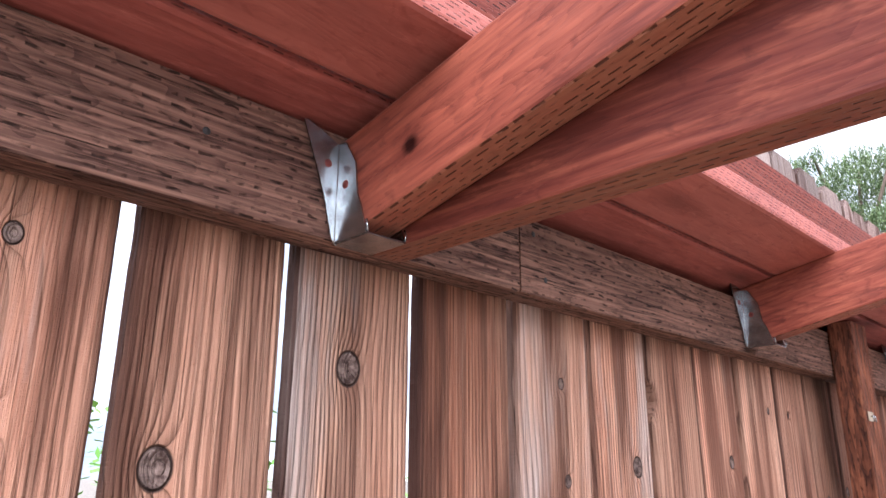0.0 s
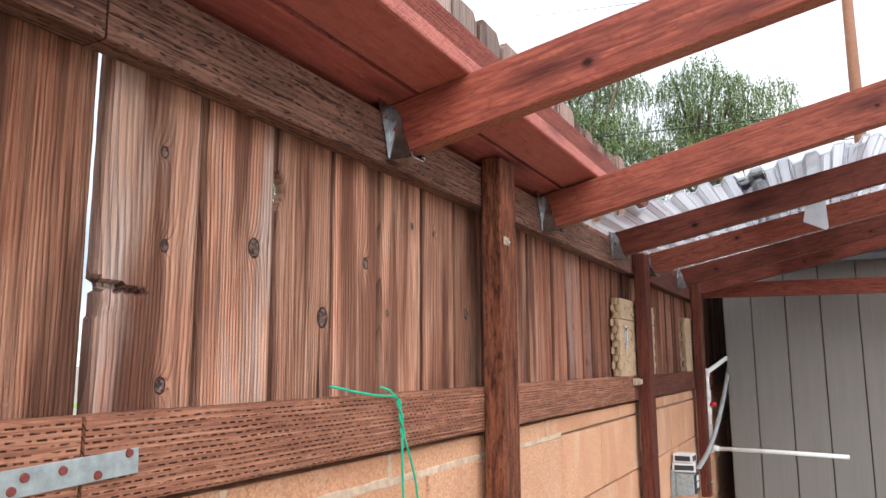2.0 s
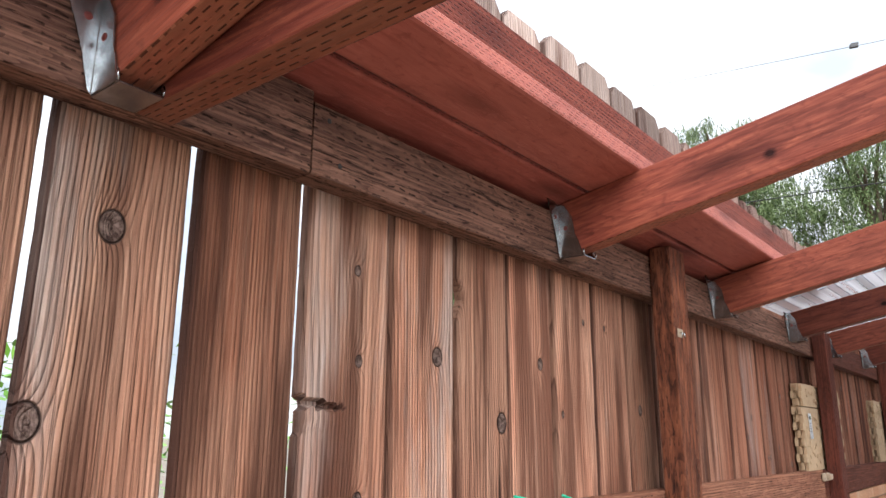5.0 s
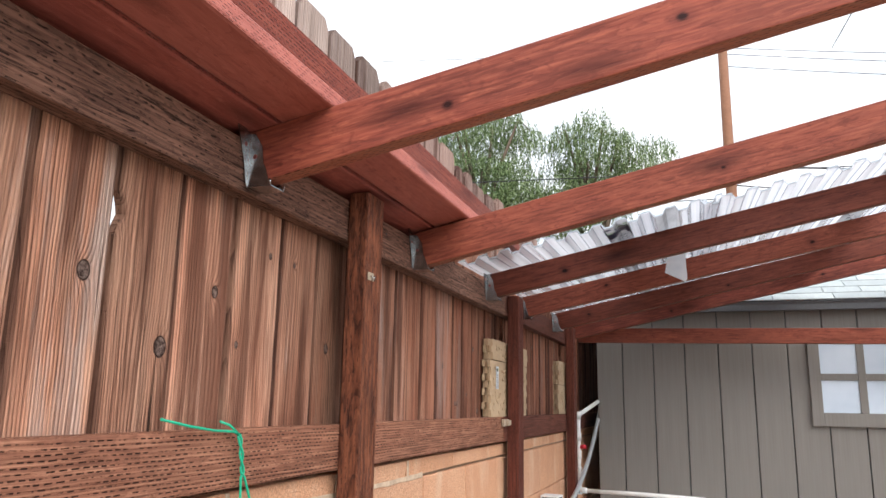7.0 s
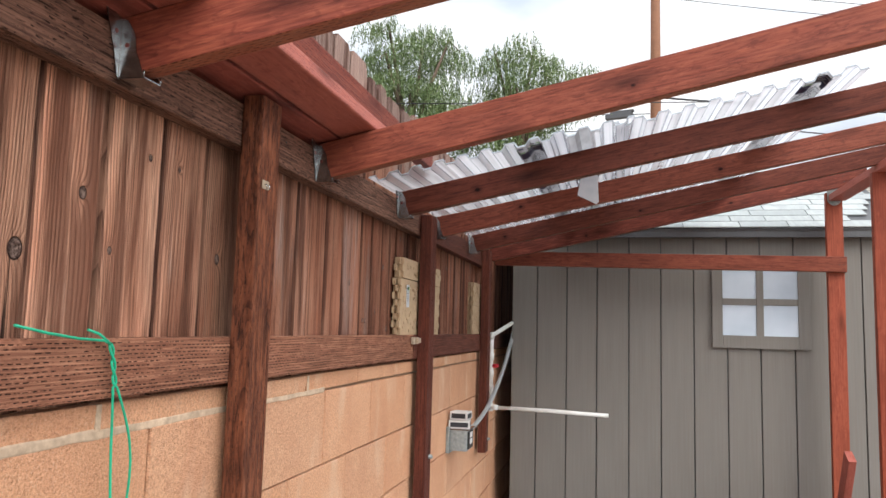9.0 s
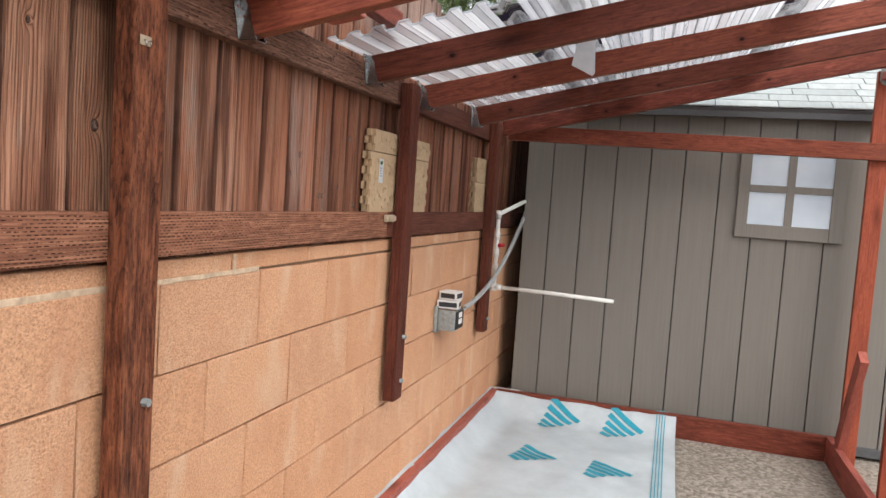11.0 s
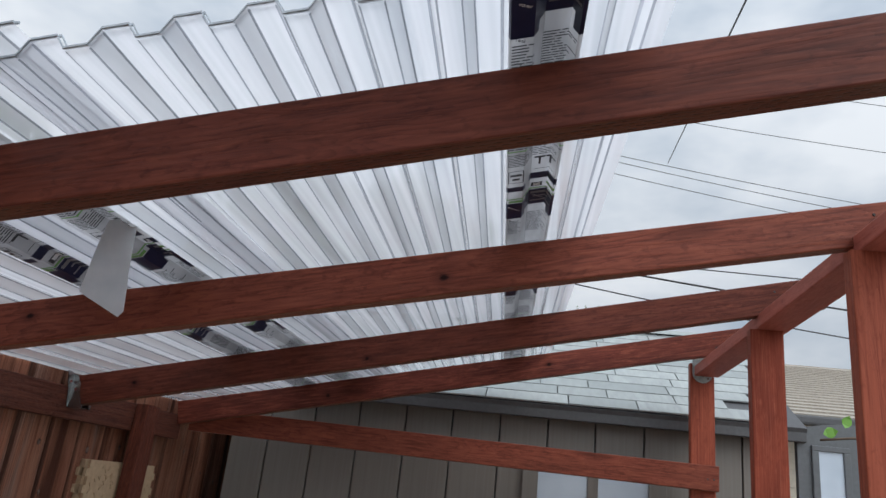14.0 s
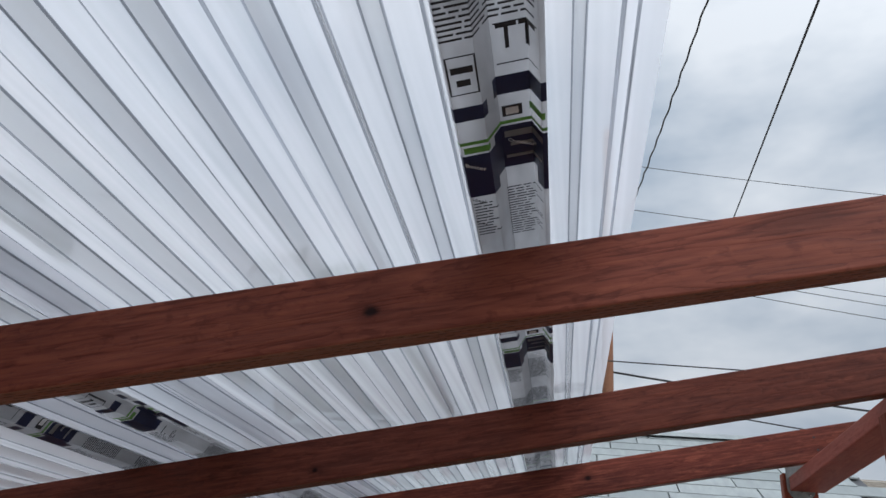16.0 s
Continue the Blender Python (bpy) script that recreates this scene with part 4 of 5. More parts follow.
part("fascia", new_box((SX0 - 0.06, SHED_Y - 0.075, 1.876), (SX1 + 0.045, SHED_Y - 0.045, 1.918), 0.004), SHED_TRIM, shed, "dark grey fascia")
part("soffit", new_box((SX0 - 0.05, SHED_Y - 0.045, 1.886), (SX1 + 0.04, SHED_Y + 0.03, 1.896)), SHED_TRIM, shed)
RS = 0.53
roof_bm = bmesh.new()
box(roof_bm, (SX0 - 0.06, 0, -0.03), (SX1 + 0.045, 1.26, -0.004))
roof = part("roof", roof_bm, SHED_TRIM, shed)
roof.matrix_basis = pose(0, SHED_Y - 0.085, 1.931, math.degrees(math.atan(RS)), 0, 0)
back = part("back_roof", new_box((SX0 - 0.06, -1.26, -0.03), (SX1 + 0.045, 0, -0.004)), SHINGLE, shed)
back.matrix_basis = pose(0, SHED_Y - 0.085 + 2.2266, 1.931, -math.degrees(math.atan(RS)), 0, 0)
rnd = random.Random(8)
SHN = [lumber((w, 0.118, 0.007), 0.0015, 0.0, 0, 0) for w in (0.2, 0.27, 0.33)]
SHN_ME = []
for b in SHN:
    me = bpy.data.meshes.new("shingle")
    b.to_mesh(me)
    b.free()
    me.materials.append(SHINGLE)
    SHN_ME.append((me, max(v.co.x for v in me.vertices) * 2))
for row in range(12):
    x = SX0 - 0.05 - rnd.uniform(0, 0.1)
    while x < SX1 + 0.03:
        me, w = SHN_ME[rnd.randrange(3)]
        if x > SX0 - 0.12 and x + w < SX1 + 0.11:
            o = new("shingle", me)
            o.parent = roof
            o.location = (x + w / 2, 0.064 + row * 0.105, 0.003 + 0.0012 * rnd.random())
            o.rotation_euler = (radians(-2.0), 0, 0)
        x += w + 0.005
part("ridge_cap", prism([(-0.09, -0.03), (0, 0.012), (0.09, -0.03), (0, -0.012)], SX1 - SX0 + 0.1, 0), SHINGLE, shed).location = (SX0 - 0.055, SHED_Y + 1.028, 2.527)

# the shed's door, standing open past its corner
door = thing("shed_door", (1.9, 4.96, 0.07), "slate grey shed door with an arched top and a narrow window, standing open", "door")
arch = [(0, 0), (0.4, 0)] + [(0.4 - 0.4 * k / 8, 1.86 + 0.03 * math.sin(math.pi * k / 8)) for k in range(9)]
part("panel", prism(arch, 0.03, 1), SHED_DOOR, door)
for lo, hi in (((0.05, 1.38), (0.075, 1.78)), ((0.165, 1.38), (0.19, 1.78)), ((0.05, 1.36), (0.19, 1.38)), ((0.05, 1.78), (0.19, 1.8))):
    part("window_frame", new_box((lo[0], -0.012, lo[1]), (hi[0], 0.0, hi[1]), 0.003), SHED_DOOR, door)
part("pane", new_box((0.075, -0.004, 1.38), (0.165, -0.0005, 1.78)), PANE, door, "pale window pane")

# ---- neighbouring house past the shed ----
house = thing("house", (0, 0, 0), "cream lap-sided house with a tan shingled roof", "house")
part("wall", new_box((2.5, 9.0, 0), (14.0, 16.0, 2.52)), SIDING, house)
for k in range(16):
    part("lap_board", prism([(0, 0), (-0.02, 0.0), (-0.006, 0.15), (0, 0.15)], 11.5, 0), SIDING, house).location = (2.5, 8.998, 0.1 + 0.152 * k)
hr = part("roof", new_box((-0.5, 0, -0.05), (12.0, 4.6, 0)), ROOF_TAN, house)
hr.matrix_basis = pose(2.5, 8.6, 2.5, 17, 0, 0)
part("back_roof", new_box((-0.5, -4.6, -0.05), (12.0, 0, 0)), ROOF_TAN, house).matrix_basis = pose(2.5, 17.35, 2.5, -17, 0, 0)
for k in range(22):
    part("shingle_course", prism([(0, 0.0), (0.21, 0.003), (0.21, 0.006), (0, 0.022)], 12.5, 0), ROOF_TAN, hr).location = (-0.5, 0.2 * k, 0)
part("gutter", new_box((2.0, 8.5, 2.42), (14.5, 8.6, 2.5), 0.02), SHED_TRIM, house)

# ---- timber floor frame and wrap on the ground ----
frame_thing = thing("floor_frame", (0, 0, 0), "red-stained lumber frame lying on the gravel", "frame")
part("frame_board", lumber((2.0, 0.038, 0.14), 0.003, 0.001, 101, 0), RAFTER, frame_thing).location = (0.55, 4.88, 0.07)
frame_thing.children[0]["tone"] = [1.0, 0.0, 0.0]
part("frame_board", lumber((0.038, 5.0, 0.14), 0.003, 0.001, 102, 1), REDWALL_Y, frame_thing).location = (-0.462, 2.38, 0.07)
part("frame_board", lumber((0.038, 5.0, 0.14), 0.003, 0.001, 103, 1), REDWALL_Y, frame_thing).location = (1.44, 2.38, 0.07)


def build_wrap():
    w = thing("house_wrap", (0, 0, 0), "white house-wrap film with teal print, laid over the frame", "film")
    nx, ny = 36, 40

    def height(x, y):
        z = 0.02 + 0.012 * noise.noise(Vector((x * 4, y * 4, 1))) + 0.008 * noise.noise(Vector((x * 11, y * 9, 4)))
        edge = max(0.0, (y - 4.66) / 0.2)
        side = max(0.0, (-0.3 - x) / 0.17)
        return z + 0.115 * min(1.0, max(edge, side)) ** 1.6

    def sheet(x0, x1, y0, y1, lift, a, b):
        bm = bmesh.new()
        g = [[bm.verts.new((x0 + (x1 - x0) * i / a, y0 + (y1 - y0) * j / b, height(x0 + (x1 - x0) * i / a, y0 + (y1 - y0) * j / b) + lift)) for i in range(a + 1)] for j in range(b + 1)]
        for j in range(b):
            for i in range(a):
                f = bm.faces.new((g[j][i], g[j][i + 1], g[j + 1][i + 1], g[j + 1][i]))
                f.smooth = True
        return bm
    part("film", sheet(-0.5, 0.63, 2.6, 4.9, 0, nx, ny), TARP, w)
    for x in (0.52, 0.535, 0.55, 0.565):
        part("print_stripe", sheet(x, x + 0.005, 2.6, 4.9, 0.003, 1, ny), TEAL, w)

    def badge(cx, cy, turn):
        for k in range(5):
            a, b = -0.11 + 0.045 * k, -0.11 + 0.045 * k + 0.03
            bm = bmesh.new()
            c, s = math.cos(turn), math.sin(turn)
            hw = 0.035 + 0.02 * (4 - k)
            rows = []
            for u in range(9):
                row = []
                for vv in (a, b):
                    px, py = -hw + 2 * hw * u / 8, vv
                    x, y = cx + c * px - s * py, cy + s * px + c * py
                    row.append(bm.verts.new((x, y, height(x, y) + 0.004)))
                rows.append(row)
            for r0, r1 in zip(rows, rows[1:]):
                bm.faces.new((r0[0], r1[0], r1[1], r0[1]))
            part("printed_bar", bm, TEAL, w)
    for cx, cy, tn in ((-0.06, 4.72, 2.5), (0.3, 4.72, 2.5), (-0.1, 4.1, 2.5), (0.28, 4.05, 2.6), (0.1, 3.4, 2.5)):
        badge(cx, cy, tn)


build_wrap()
br = mesh_object("brace", lumber((0.038, 0.6, 0.089), 0.003, 0.001, 104, 1), REDWALL_Y)
br.matrix_world = pose(1.452, 4.56, 0.41, -62, 0, 0)
tagged(br, "short red-stained lumber brace leaning against a front post", "brace")

# ---- fence boards ----
rnd = random.Random(3)
edges = [-1.33 + 0.1475 * k for k in range(10)]
edges += [0.1515, 0.2995, 0.4505, 0.602, 0.761, 0.905, 1.042, 1.187, 1.337, 1.483, 1.63, 1.775, 1.917, 1.998, 2.12, 2.262, 2.43, 2.53, 2.64, 2.81]
while edges[-1] < 8.6:
    edges.append(edges[-1] + 0.1465)
KNOTS = {0.1515: [(0.0485, 1.443, 0.0125)], 0.2995: [(0.0735, 1.535, 0.0125), (0.019, 1.354, 0.013)], 0.4505: [],
         0.602: [(0.097, 1.551, 0.0055), (0.104, 1.436, 0.006), (0.108, 1.27, 0.0075)], 0.761: [(0.102, 1.455, 0.0105)],
         0.905: [(0.115, 1.366, 0.012), (0.004, 1.548, 0.009)], 1.042: [(0.103, 1.467, 0.008)], 1.187: [(0.114, 1.558, 0.005), (0.024, 1.384, 0.005)],
         2.43: [(0.034, 1.291, 0.006), (0.054, 1.291, 0.006)]}
GAPS = {0.1515: 0.0145, 0.2995: 0.0105, 0.4505: 0.012, 0.602: 0.0125, 2.81: 0.008}
WEATHER = {0.602: 0.12, 0.2995: 0.04, 0.761: 0.02, 1.917: 0.08, 2.262: 0.1}
# colour scale per board: board differences, with the far end's shade put in
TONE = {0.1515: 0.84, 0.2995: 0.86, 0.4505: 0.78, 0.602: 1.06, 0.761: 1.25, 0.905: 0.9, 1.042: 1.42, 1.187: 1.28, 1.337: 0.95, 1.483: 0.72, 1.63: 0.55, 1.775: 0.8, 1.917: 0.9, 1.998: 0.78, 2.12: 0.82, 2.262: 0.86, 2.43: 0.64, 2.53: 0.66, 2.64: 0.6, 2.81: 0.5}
for i, (a, b) in enumerate(zip(edges, edges[1:])):
    ga = GAPS.get(round(a, 4), rnd.uniform(0.004, 0.008))
    gb = 0.001
    w, top = b - a - ga - gb, 2.125 + rnd.uniform(-0.02, 0.02)
    z0 = 1.13
    t = 0.0165
    c = 0.024
    out = [(ga, z0), (b - a - gb, z0), (b - a - gb, top - c), (b - a - gb - c, top), (ga + c, top), (ga, top - c)]
    zs = [z0 + (top - c - z0) * k / 60 for k in range(61)] if abs(a - 0.602) > 1e-3 else [z0 + (top - c - z0) * k / 240 for k in range(241)]
    wob = lambda z, s: 0.0009 * noise.noise(Vector((z * 9, i * 3.1, s))) + 0.0008 * noise.noise(Vector((z * 30, i * 3.1, s)))
    left = [(ga + wob(z, 1), z) for z in zs]
    right = [(b - a - gb + wob(z, 2), z) for z in zs]
    if abs(a - 0.602) < 1e-3:
        left = [(y + (0.009 + 0.003 * noise.noise(Vector((z * 400, 2, 0))) if 1.3745 < z < 1.386 else 0.003 if 1.345 < z < 1.3745 else 0.0), z) for y, z in left]
    if abs(a - 0.905) < 1e-3:
        left = [(y + 0.011 * max(0.0, 1 - ((z - 1.548) / 0.022) ** 2), z) for y, z in left]
    bm = bmesh.new()
    lean = rnd.uniform(-0.006, 0.003)
    cup = rnd.uniform(-0.0015, 0.002)
    split = abs(a - 0.602) < 1e-3
    cols = [0, 0.02, 0.05] + ([0.05 + 0.9 * k / 24 for k in range(1, 24)] if split else [0.3, 0.5, 0.7]) + [0.95, 0.98, 1]
    last = len(cols) - 1
    rows = []
    for (yl, z), (yr, _) in zip(left, right):
        row = []
        for k, f in enumerate(cols):
            x = cup * (1 - (2 * f - 1) ** 2) + 0.0006 * noise.noise(Vector((z * 14, f * 4, i * 1.7)))
            x -= 0.0045 if k in (0, last) else 0.0012 if k in (1, last - 1) else 0.0
            if split:  # a torn slot running in from the edge over a big knot
                d = (yr - yl) * f
                mid = 1.383 - 0.1 * d + 0.0016 * noise.noise(Vector((d * 160, 7, 0)))
                wide = 0.0055 * max(0.0, 1 - d / 0.062)
                if abs(z - mid) < wide + 0.001:
                    x -= 0.013 * min(1.0, wide / 0.002)
                elif 0 < mid - z < 0.03 and d < 0.07:
                    x += 0.003 * (1 - d / 0.07) * math.sin(math.pi * (mid - z) / 0.03)
            row.append((yl + (yr - yl) * f, z, x))
        rows.append(row)
    yl, yr = left[-1][0], right[-1][0]
    rows.append([(yl + c + (yr - yl - 2 * c) * f, top, 0) for f in cols])
    front = [[bm.verts.new((x, y, z)) for y, z, x in r] for r in rows]
    rear = [[bm.verts.new((-t, y, z)) for y, z, x in r] for r in rows]
    for r0, r1, s0, s1 in zip(front, front[1:], rear, rear[1:]):
        for k in range(last):
            bm.faces.new((r0[k], r0[k + 1], r1[k + 1], r1[k]))
        bm.faces.new((s0[last], s0[0], s1[0], s1[last]))
        bm.faces.new((r0[0], r1[0], s1[0], s0[0]))
        bm.faces.new((r1[last], r0[last], s0[last], s1[last]))
    bm.faces.new(front[-1] + [rear[-1][last], rear[-1][0]])
    for v in [v for v in bm.verts if not v.link_faces]:
        bm.verts.remove(v)
    bmesh.ops.recalc_face_normals(bm, faces=bm.faces)
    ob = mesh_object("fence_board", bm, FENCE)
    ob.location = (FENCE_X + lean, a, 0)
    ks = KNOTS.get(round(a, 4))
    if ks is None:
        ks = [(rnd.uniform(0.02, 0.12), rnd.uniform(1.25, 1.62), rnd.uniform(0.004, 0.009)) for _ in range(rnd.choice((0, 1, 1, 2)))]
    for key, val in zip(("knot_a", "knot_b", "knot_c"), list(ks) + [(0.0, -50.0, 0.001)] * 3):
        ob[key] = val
    # past 2.3 the random tone is lowered too, to hold the shade there
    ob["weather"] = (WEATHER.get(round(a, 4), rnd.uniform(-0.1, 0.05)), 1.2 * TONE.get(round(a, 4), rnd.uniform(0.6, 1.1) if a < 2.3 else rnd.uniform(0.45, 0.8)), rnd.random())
    # redder tint from 1.4 on, full at 2.3
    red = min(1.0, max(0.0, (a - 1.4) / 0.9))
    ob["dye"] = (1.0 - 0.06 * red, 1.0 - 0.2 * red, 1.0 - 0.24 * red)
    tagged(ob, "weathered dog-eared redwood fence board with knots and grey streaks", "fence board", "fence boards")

# ---- block wall under the fence ----
wall = mesh_object("wall_block", new_box((-0.69, -1.6, -0.1), (-0.512, 8.6, 1.118)), MORTAR)
tagged(wall, "tan concrete block garden wall with pale mortar joints", "wall", kind="structure")
BL = {}


def block_mesh(l, h, seed):
    key = (round(l, 3), round(h, 3), seed)
    if key not in BL:
        bm = bmesh.new()
        box(bm, (-0.16, -l / 2, -h / 2), (0.0, l / 2, h / 2), 0.0035)
        r = random.Random(seed)
        for v in bm.verts:
            v.co += Vector([r.uniform(-0.0012, 0.0012) for _ in range(3)])
        me = bpy.data.meshes.new("block")
        bm.to_mesh(me)
        bm.free()
        me.materials.append(BLOCK)
        BL[key] = me
    return BL[key]


bm = bmesh.new()
box(bm, (-0.52, -1.55, 1.0885), (-0.4998, 2.1, 1.1035), 0.003)
bmesh.ops.subdivide_edges(bm, edges=[e for e in bm.edges if abs(e.verts[0].co.y - e.verts[1].co.y) > 1], cuts=90)
for v in bm.verts:
    v.co.z += 0.004 * noise.noise(Vector((0, v.co.y * 16, v.co.z * 40)))
    v.co.x += 0.0015 * noise.noise(Vector((3, v.co.y * 22, v.co.z * 40)))
part("mortar_joint", bm, PALE_MORTAR, wall)
for y in (-0.383, 0.01, 0.403, 0.796, 1.189, 1.582, 1.988):
    part("mortar_joint", new_box((-0.52, y - 0.008, 1.1), (-0.4992, y + 0.004, 1.141), 0.001), PALE_MORTAR, wall)

COURSE = ((1.1, 1.142, 2.76), (0.896, 1.091, 2.503), (0.696, 0.8915, 2.287), (0.498, 0.6915, 2.47), (0.3, 0.4935, 2.3), (0.1, 0.292, 2.503), (-0.1, 0.092, 2.3))
for z0, z1, y0 in COURSE:
    y = y0 - 0.393 * 10
    while y < 8.2:
        o = new("block", block_mesh(0.388, z1 - z0, rnd.randrange(5)))
        o.parent = wall
        o.location = (-0.5 + rnd.uniform(-0.0015, 0.0015), y + 0.1965, (z0 + z1) / 2)
        y += 0.393

# ---- small steel on the timber ----
pl = thing("post_plate", (1.514, 4.8, 2.122), "dull galvanised round-ended nail plate joining beam and post", "bracket")
out = [(0.037 * math.cos(a), 0.038 + 0.037 * math.sin(a)) for a in [math.pi * k / 10 for k in range(11)]]
out += [(-0.037 * math.cos(a), -0.04 - 0.037 * math.sin(a)) for a in [math.pi * k / 10 for k in range(11)]]
pb = prism(out, 0.004, 1)
part("plate", pb, DULL_STEEL, pl).location = (0, -0.004, 0)
for dx, dz in ((0.018, 0.05), (-0.018, 0.05), (0.0, -0.05), (0.02, -0.06), (-0.02, -0.045)):
    bm = bmesh.new()
    bmesh.ops.create_uvsphere(bm, u_segments=8, v_segments=5, radius=0.004)
    bmesh.ops.scale(bm, vec=(1, 0.5, 1), verts=bm.verts)
    part("nail_head", bm, STEEL, pl).location = (dx, -0.005, dz)

strap = thing("strap_plate", (-0.479, 0.57, 1.192), "flat galvanised strap screwed over a rail joint", "bracket")
part("strap", lumber((0.0022, 0.15, 0.026), 0.0008, 0.0, 0, 1), DULL_STEEL, strap)
for dy, dz in ((-0.05, 0.004), (-0.012, 0.004), (0.026, -0.007), (0.063, 0.009), (-0.062, -0.006)):
    bm = bmesh.new()
    bmesh.ops.create_cone(bm, segments=10, radius1=0.0048, radius2=0.004, depth=0.0028, cap_ends=True)
    bmesh.ops.rotate(bm, verts=bm.verts, matrix=Matrix.Rotation(math.pi / 2, 3, 'Y'))
    part("screw_head", bm, RUST, strap, "orange-coated screw head").location = (0.002, dy, dz)
strap.rotation_euler = (radians(2.5), 0, 0)

clip = thing("rail_clip", (-0.479, 2.925, 1.222), "small dusty tan clip over a rail joint", "clip")
part("body", new_box((0, -0.04, -0.013), (0.012, 0.04, 0.013), 0.003), CLIP_TAN, clip)
part("tab", new_box((0.012, -0.012, -0.009), (0.022, 0.03, 0.01), 0.002), CLIP_TAN, clip)

stp = thing("post_staple", (-0.434, 1.562, 1.56), "bent steel staple stuck in a post face", "staple")
# thin plate standing in for the paler worn patch round the staples
part("tag", new_box((0, -0.014, -0.009), (0.0012, 0.016, 0.009), 0.0005), CLIP_TAN, stp)
for dy in (-0.004, 0.008):
    part("prong", tube([(0.001, dy, 0), (0.006, dy, 0.001), (0.007, dy, -0.01)], 0.0012, 6), STEEL, stp)


def screw_or_nail(x, y, z, r, label):
    bm = bmesh.new()
    bmesh.ops.create_uvsphere(bm, u_segments=8, v_segments=6, radius=r)
    for v in bm.verts:
        v.co.x *= 0.3
    ob = mesh_object("nail_head", bm, DARK_IRON)
    ob.location = (x, y, z)
    tagged(ob, label, "nail", "nail heads")


for y, z in ((0.6, 1.712), (0.62, 1.66), (0.19, 1.70), (1.75, 1.7), (2.35, 1.69)):
    screw_or_nail(LEDGER_X, y, z, 0.0035, "dark nail head sunk in the ledger board")

# ---- green wire tied over the rail ----
wire = thing("tie_wire", (-0.474, 1.156, 1.24), "bright green coated wire twisted over the rail", "wire", "green wires")
part("tail", tube([(-0.006, -0.17, 0.022), (0.002, -0.12, 0.012), (0.004, -0.06, 0.004), (0.005, -0.01, 0.001), (0.005, 0.006, -0.004)], 0.0021, 8), GREEN_WIRE, wire)
part("tip", tube([(-0.002, -0.038, 0.017), (0.004, -0.02, 0.011), (0.006, -0.004, 0.001), (0.005, 0.004, -0.005)], 0.0021, 8), GREEN_WIRE, wire)
for s in (0, 1):
    pts = []
    for k in range(36):
        u = k / 35
        z = -0.004 - 0.26 * u
        tw = 0.0034 if u < 0.25 else 0.0034 + 0.008 * (u - 0.25)
        a = s * math.pi + (u * 34 if u < 0.25 else 8.5 + (u - 0.25) * 4)
        pts.append((0.006 + tw * math.cos(a) * 0.5, 0.004 + 0.046 * u ** 0.7 + (tw * math.sin(a) if u < 0.25 else (0.003 + 0.025 * (u - 0.25) ** 1.3 + (0.018 * math.sin(math.pi * (u - 0.25) / 0.75) if s else 0.0)) * (1 if s else -1)), z))
    part("strand", tube(pts, 0.0021, 8), GREEN_WIRE, wire)
w2 = thing("tie_wire", (-0.472, 0.42, 1.26), "bright green coated wire hanging at the rail", "wire", "green wires")
part("strand", tube([(0, -0.006, 0.012), (0.003, 0.002, -0.002), (0.003, 0.012, -0.024), (0.002, 0.016, -0.08), (0.002, 0.01, -0.2)], 0.0023, 8), GREEN_WIRE, w2)

# ---- interlocking foam tiles stored on the rail ----


def tile_outline(w, h, odd=1, pitch=0.024, depth=0.014):
    pts = [(0, 0), (w, 0)]
    n = max(2, int(h / pitch))
    for k in range(n):
        z = h * k / n
        pts += [(w, z), (w + (depth if k % 2 == odd else 0), z + 0.001), (w + (depth if k % 2 == odd else 0), z + h / n - 0.001), (w, z + h / n)]
    pts += [(w, h), (0, h)]
    for k in reversed(range(n)):
        z = h * k / n
        pts += [(0, z + h / n), (-(depth if k % 2 == odd else 0), z + h / n - 0.001), (-(depth if k % 2 == odd else 0), z + 0.001), (0, z)]
    res = []
    for p in pts:
        if not res or (Vector(p) - Vector(res[-1])).length > 1e-5:
            res.append(p)
    if (Vector(res[0]) - Vector(res[-1])).length < 1e-5:
        res.pop()
    return res


def tile_stack(y0, y1, z0, z1, label, layers=3):
    st = thing("foam_tiles", (-0.522, y0, z0), label, "foam tile", "stacks of foam tiles")
    rr = random.Random(int(y0 * 100 + z0 * 1000))
    for k in range(layers):
        p = part("tile", prism(tile_outline(y1 - y0, z1 - z0, (k + 1) % 2), 0.0095, 0), TAN_FOAM, st)
        p.location = (0.0115 * k, rr.uniform(-0.006, 0.006) + (0.006 if k % 2 else 0), rr.uniform(0, 0.002))
    tread = bmesh.new()
    for _ in range(int((y1 - y0) * (z1 - z0) * 900)):
        cy, cz, a = rr.uniform(0.02, y1 - y0 - 0.02), rr.uniform(0.015, z1 - z0 - 0.015), rr.choice((0.9, -0.9))
        b2 = tube([(0, cy - 0.008 * math.cos(a), cz - 0.008 * math.sin(a)), (0.0005, cy, cz), (0, cy + 0.008 * math.cos(a), cz + 0.008 * math.sin(a))], 0.0016, 4)
        me = bpy.data.meshes.new("tmp")
        b2.to_mesh(me)
        b2.free()
        tread.from_mesh(me)
        bpy.data.meshes.remove(me)
    tp = part("tread_pattern", tread, TAN_FOAM, st)
    tp.location = (0.0115 * layers - 0.001, 0, 0)
    tagged(tp, kind="stuff")
    return st


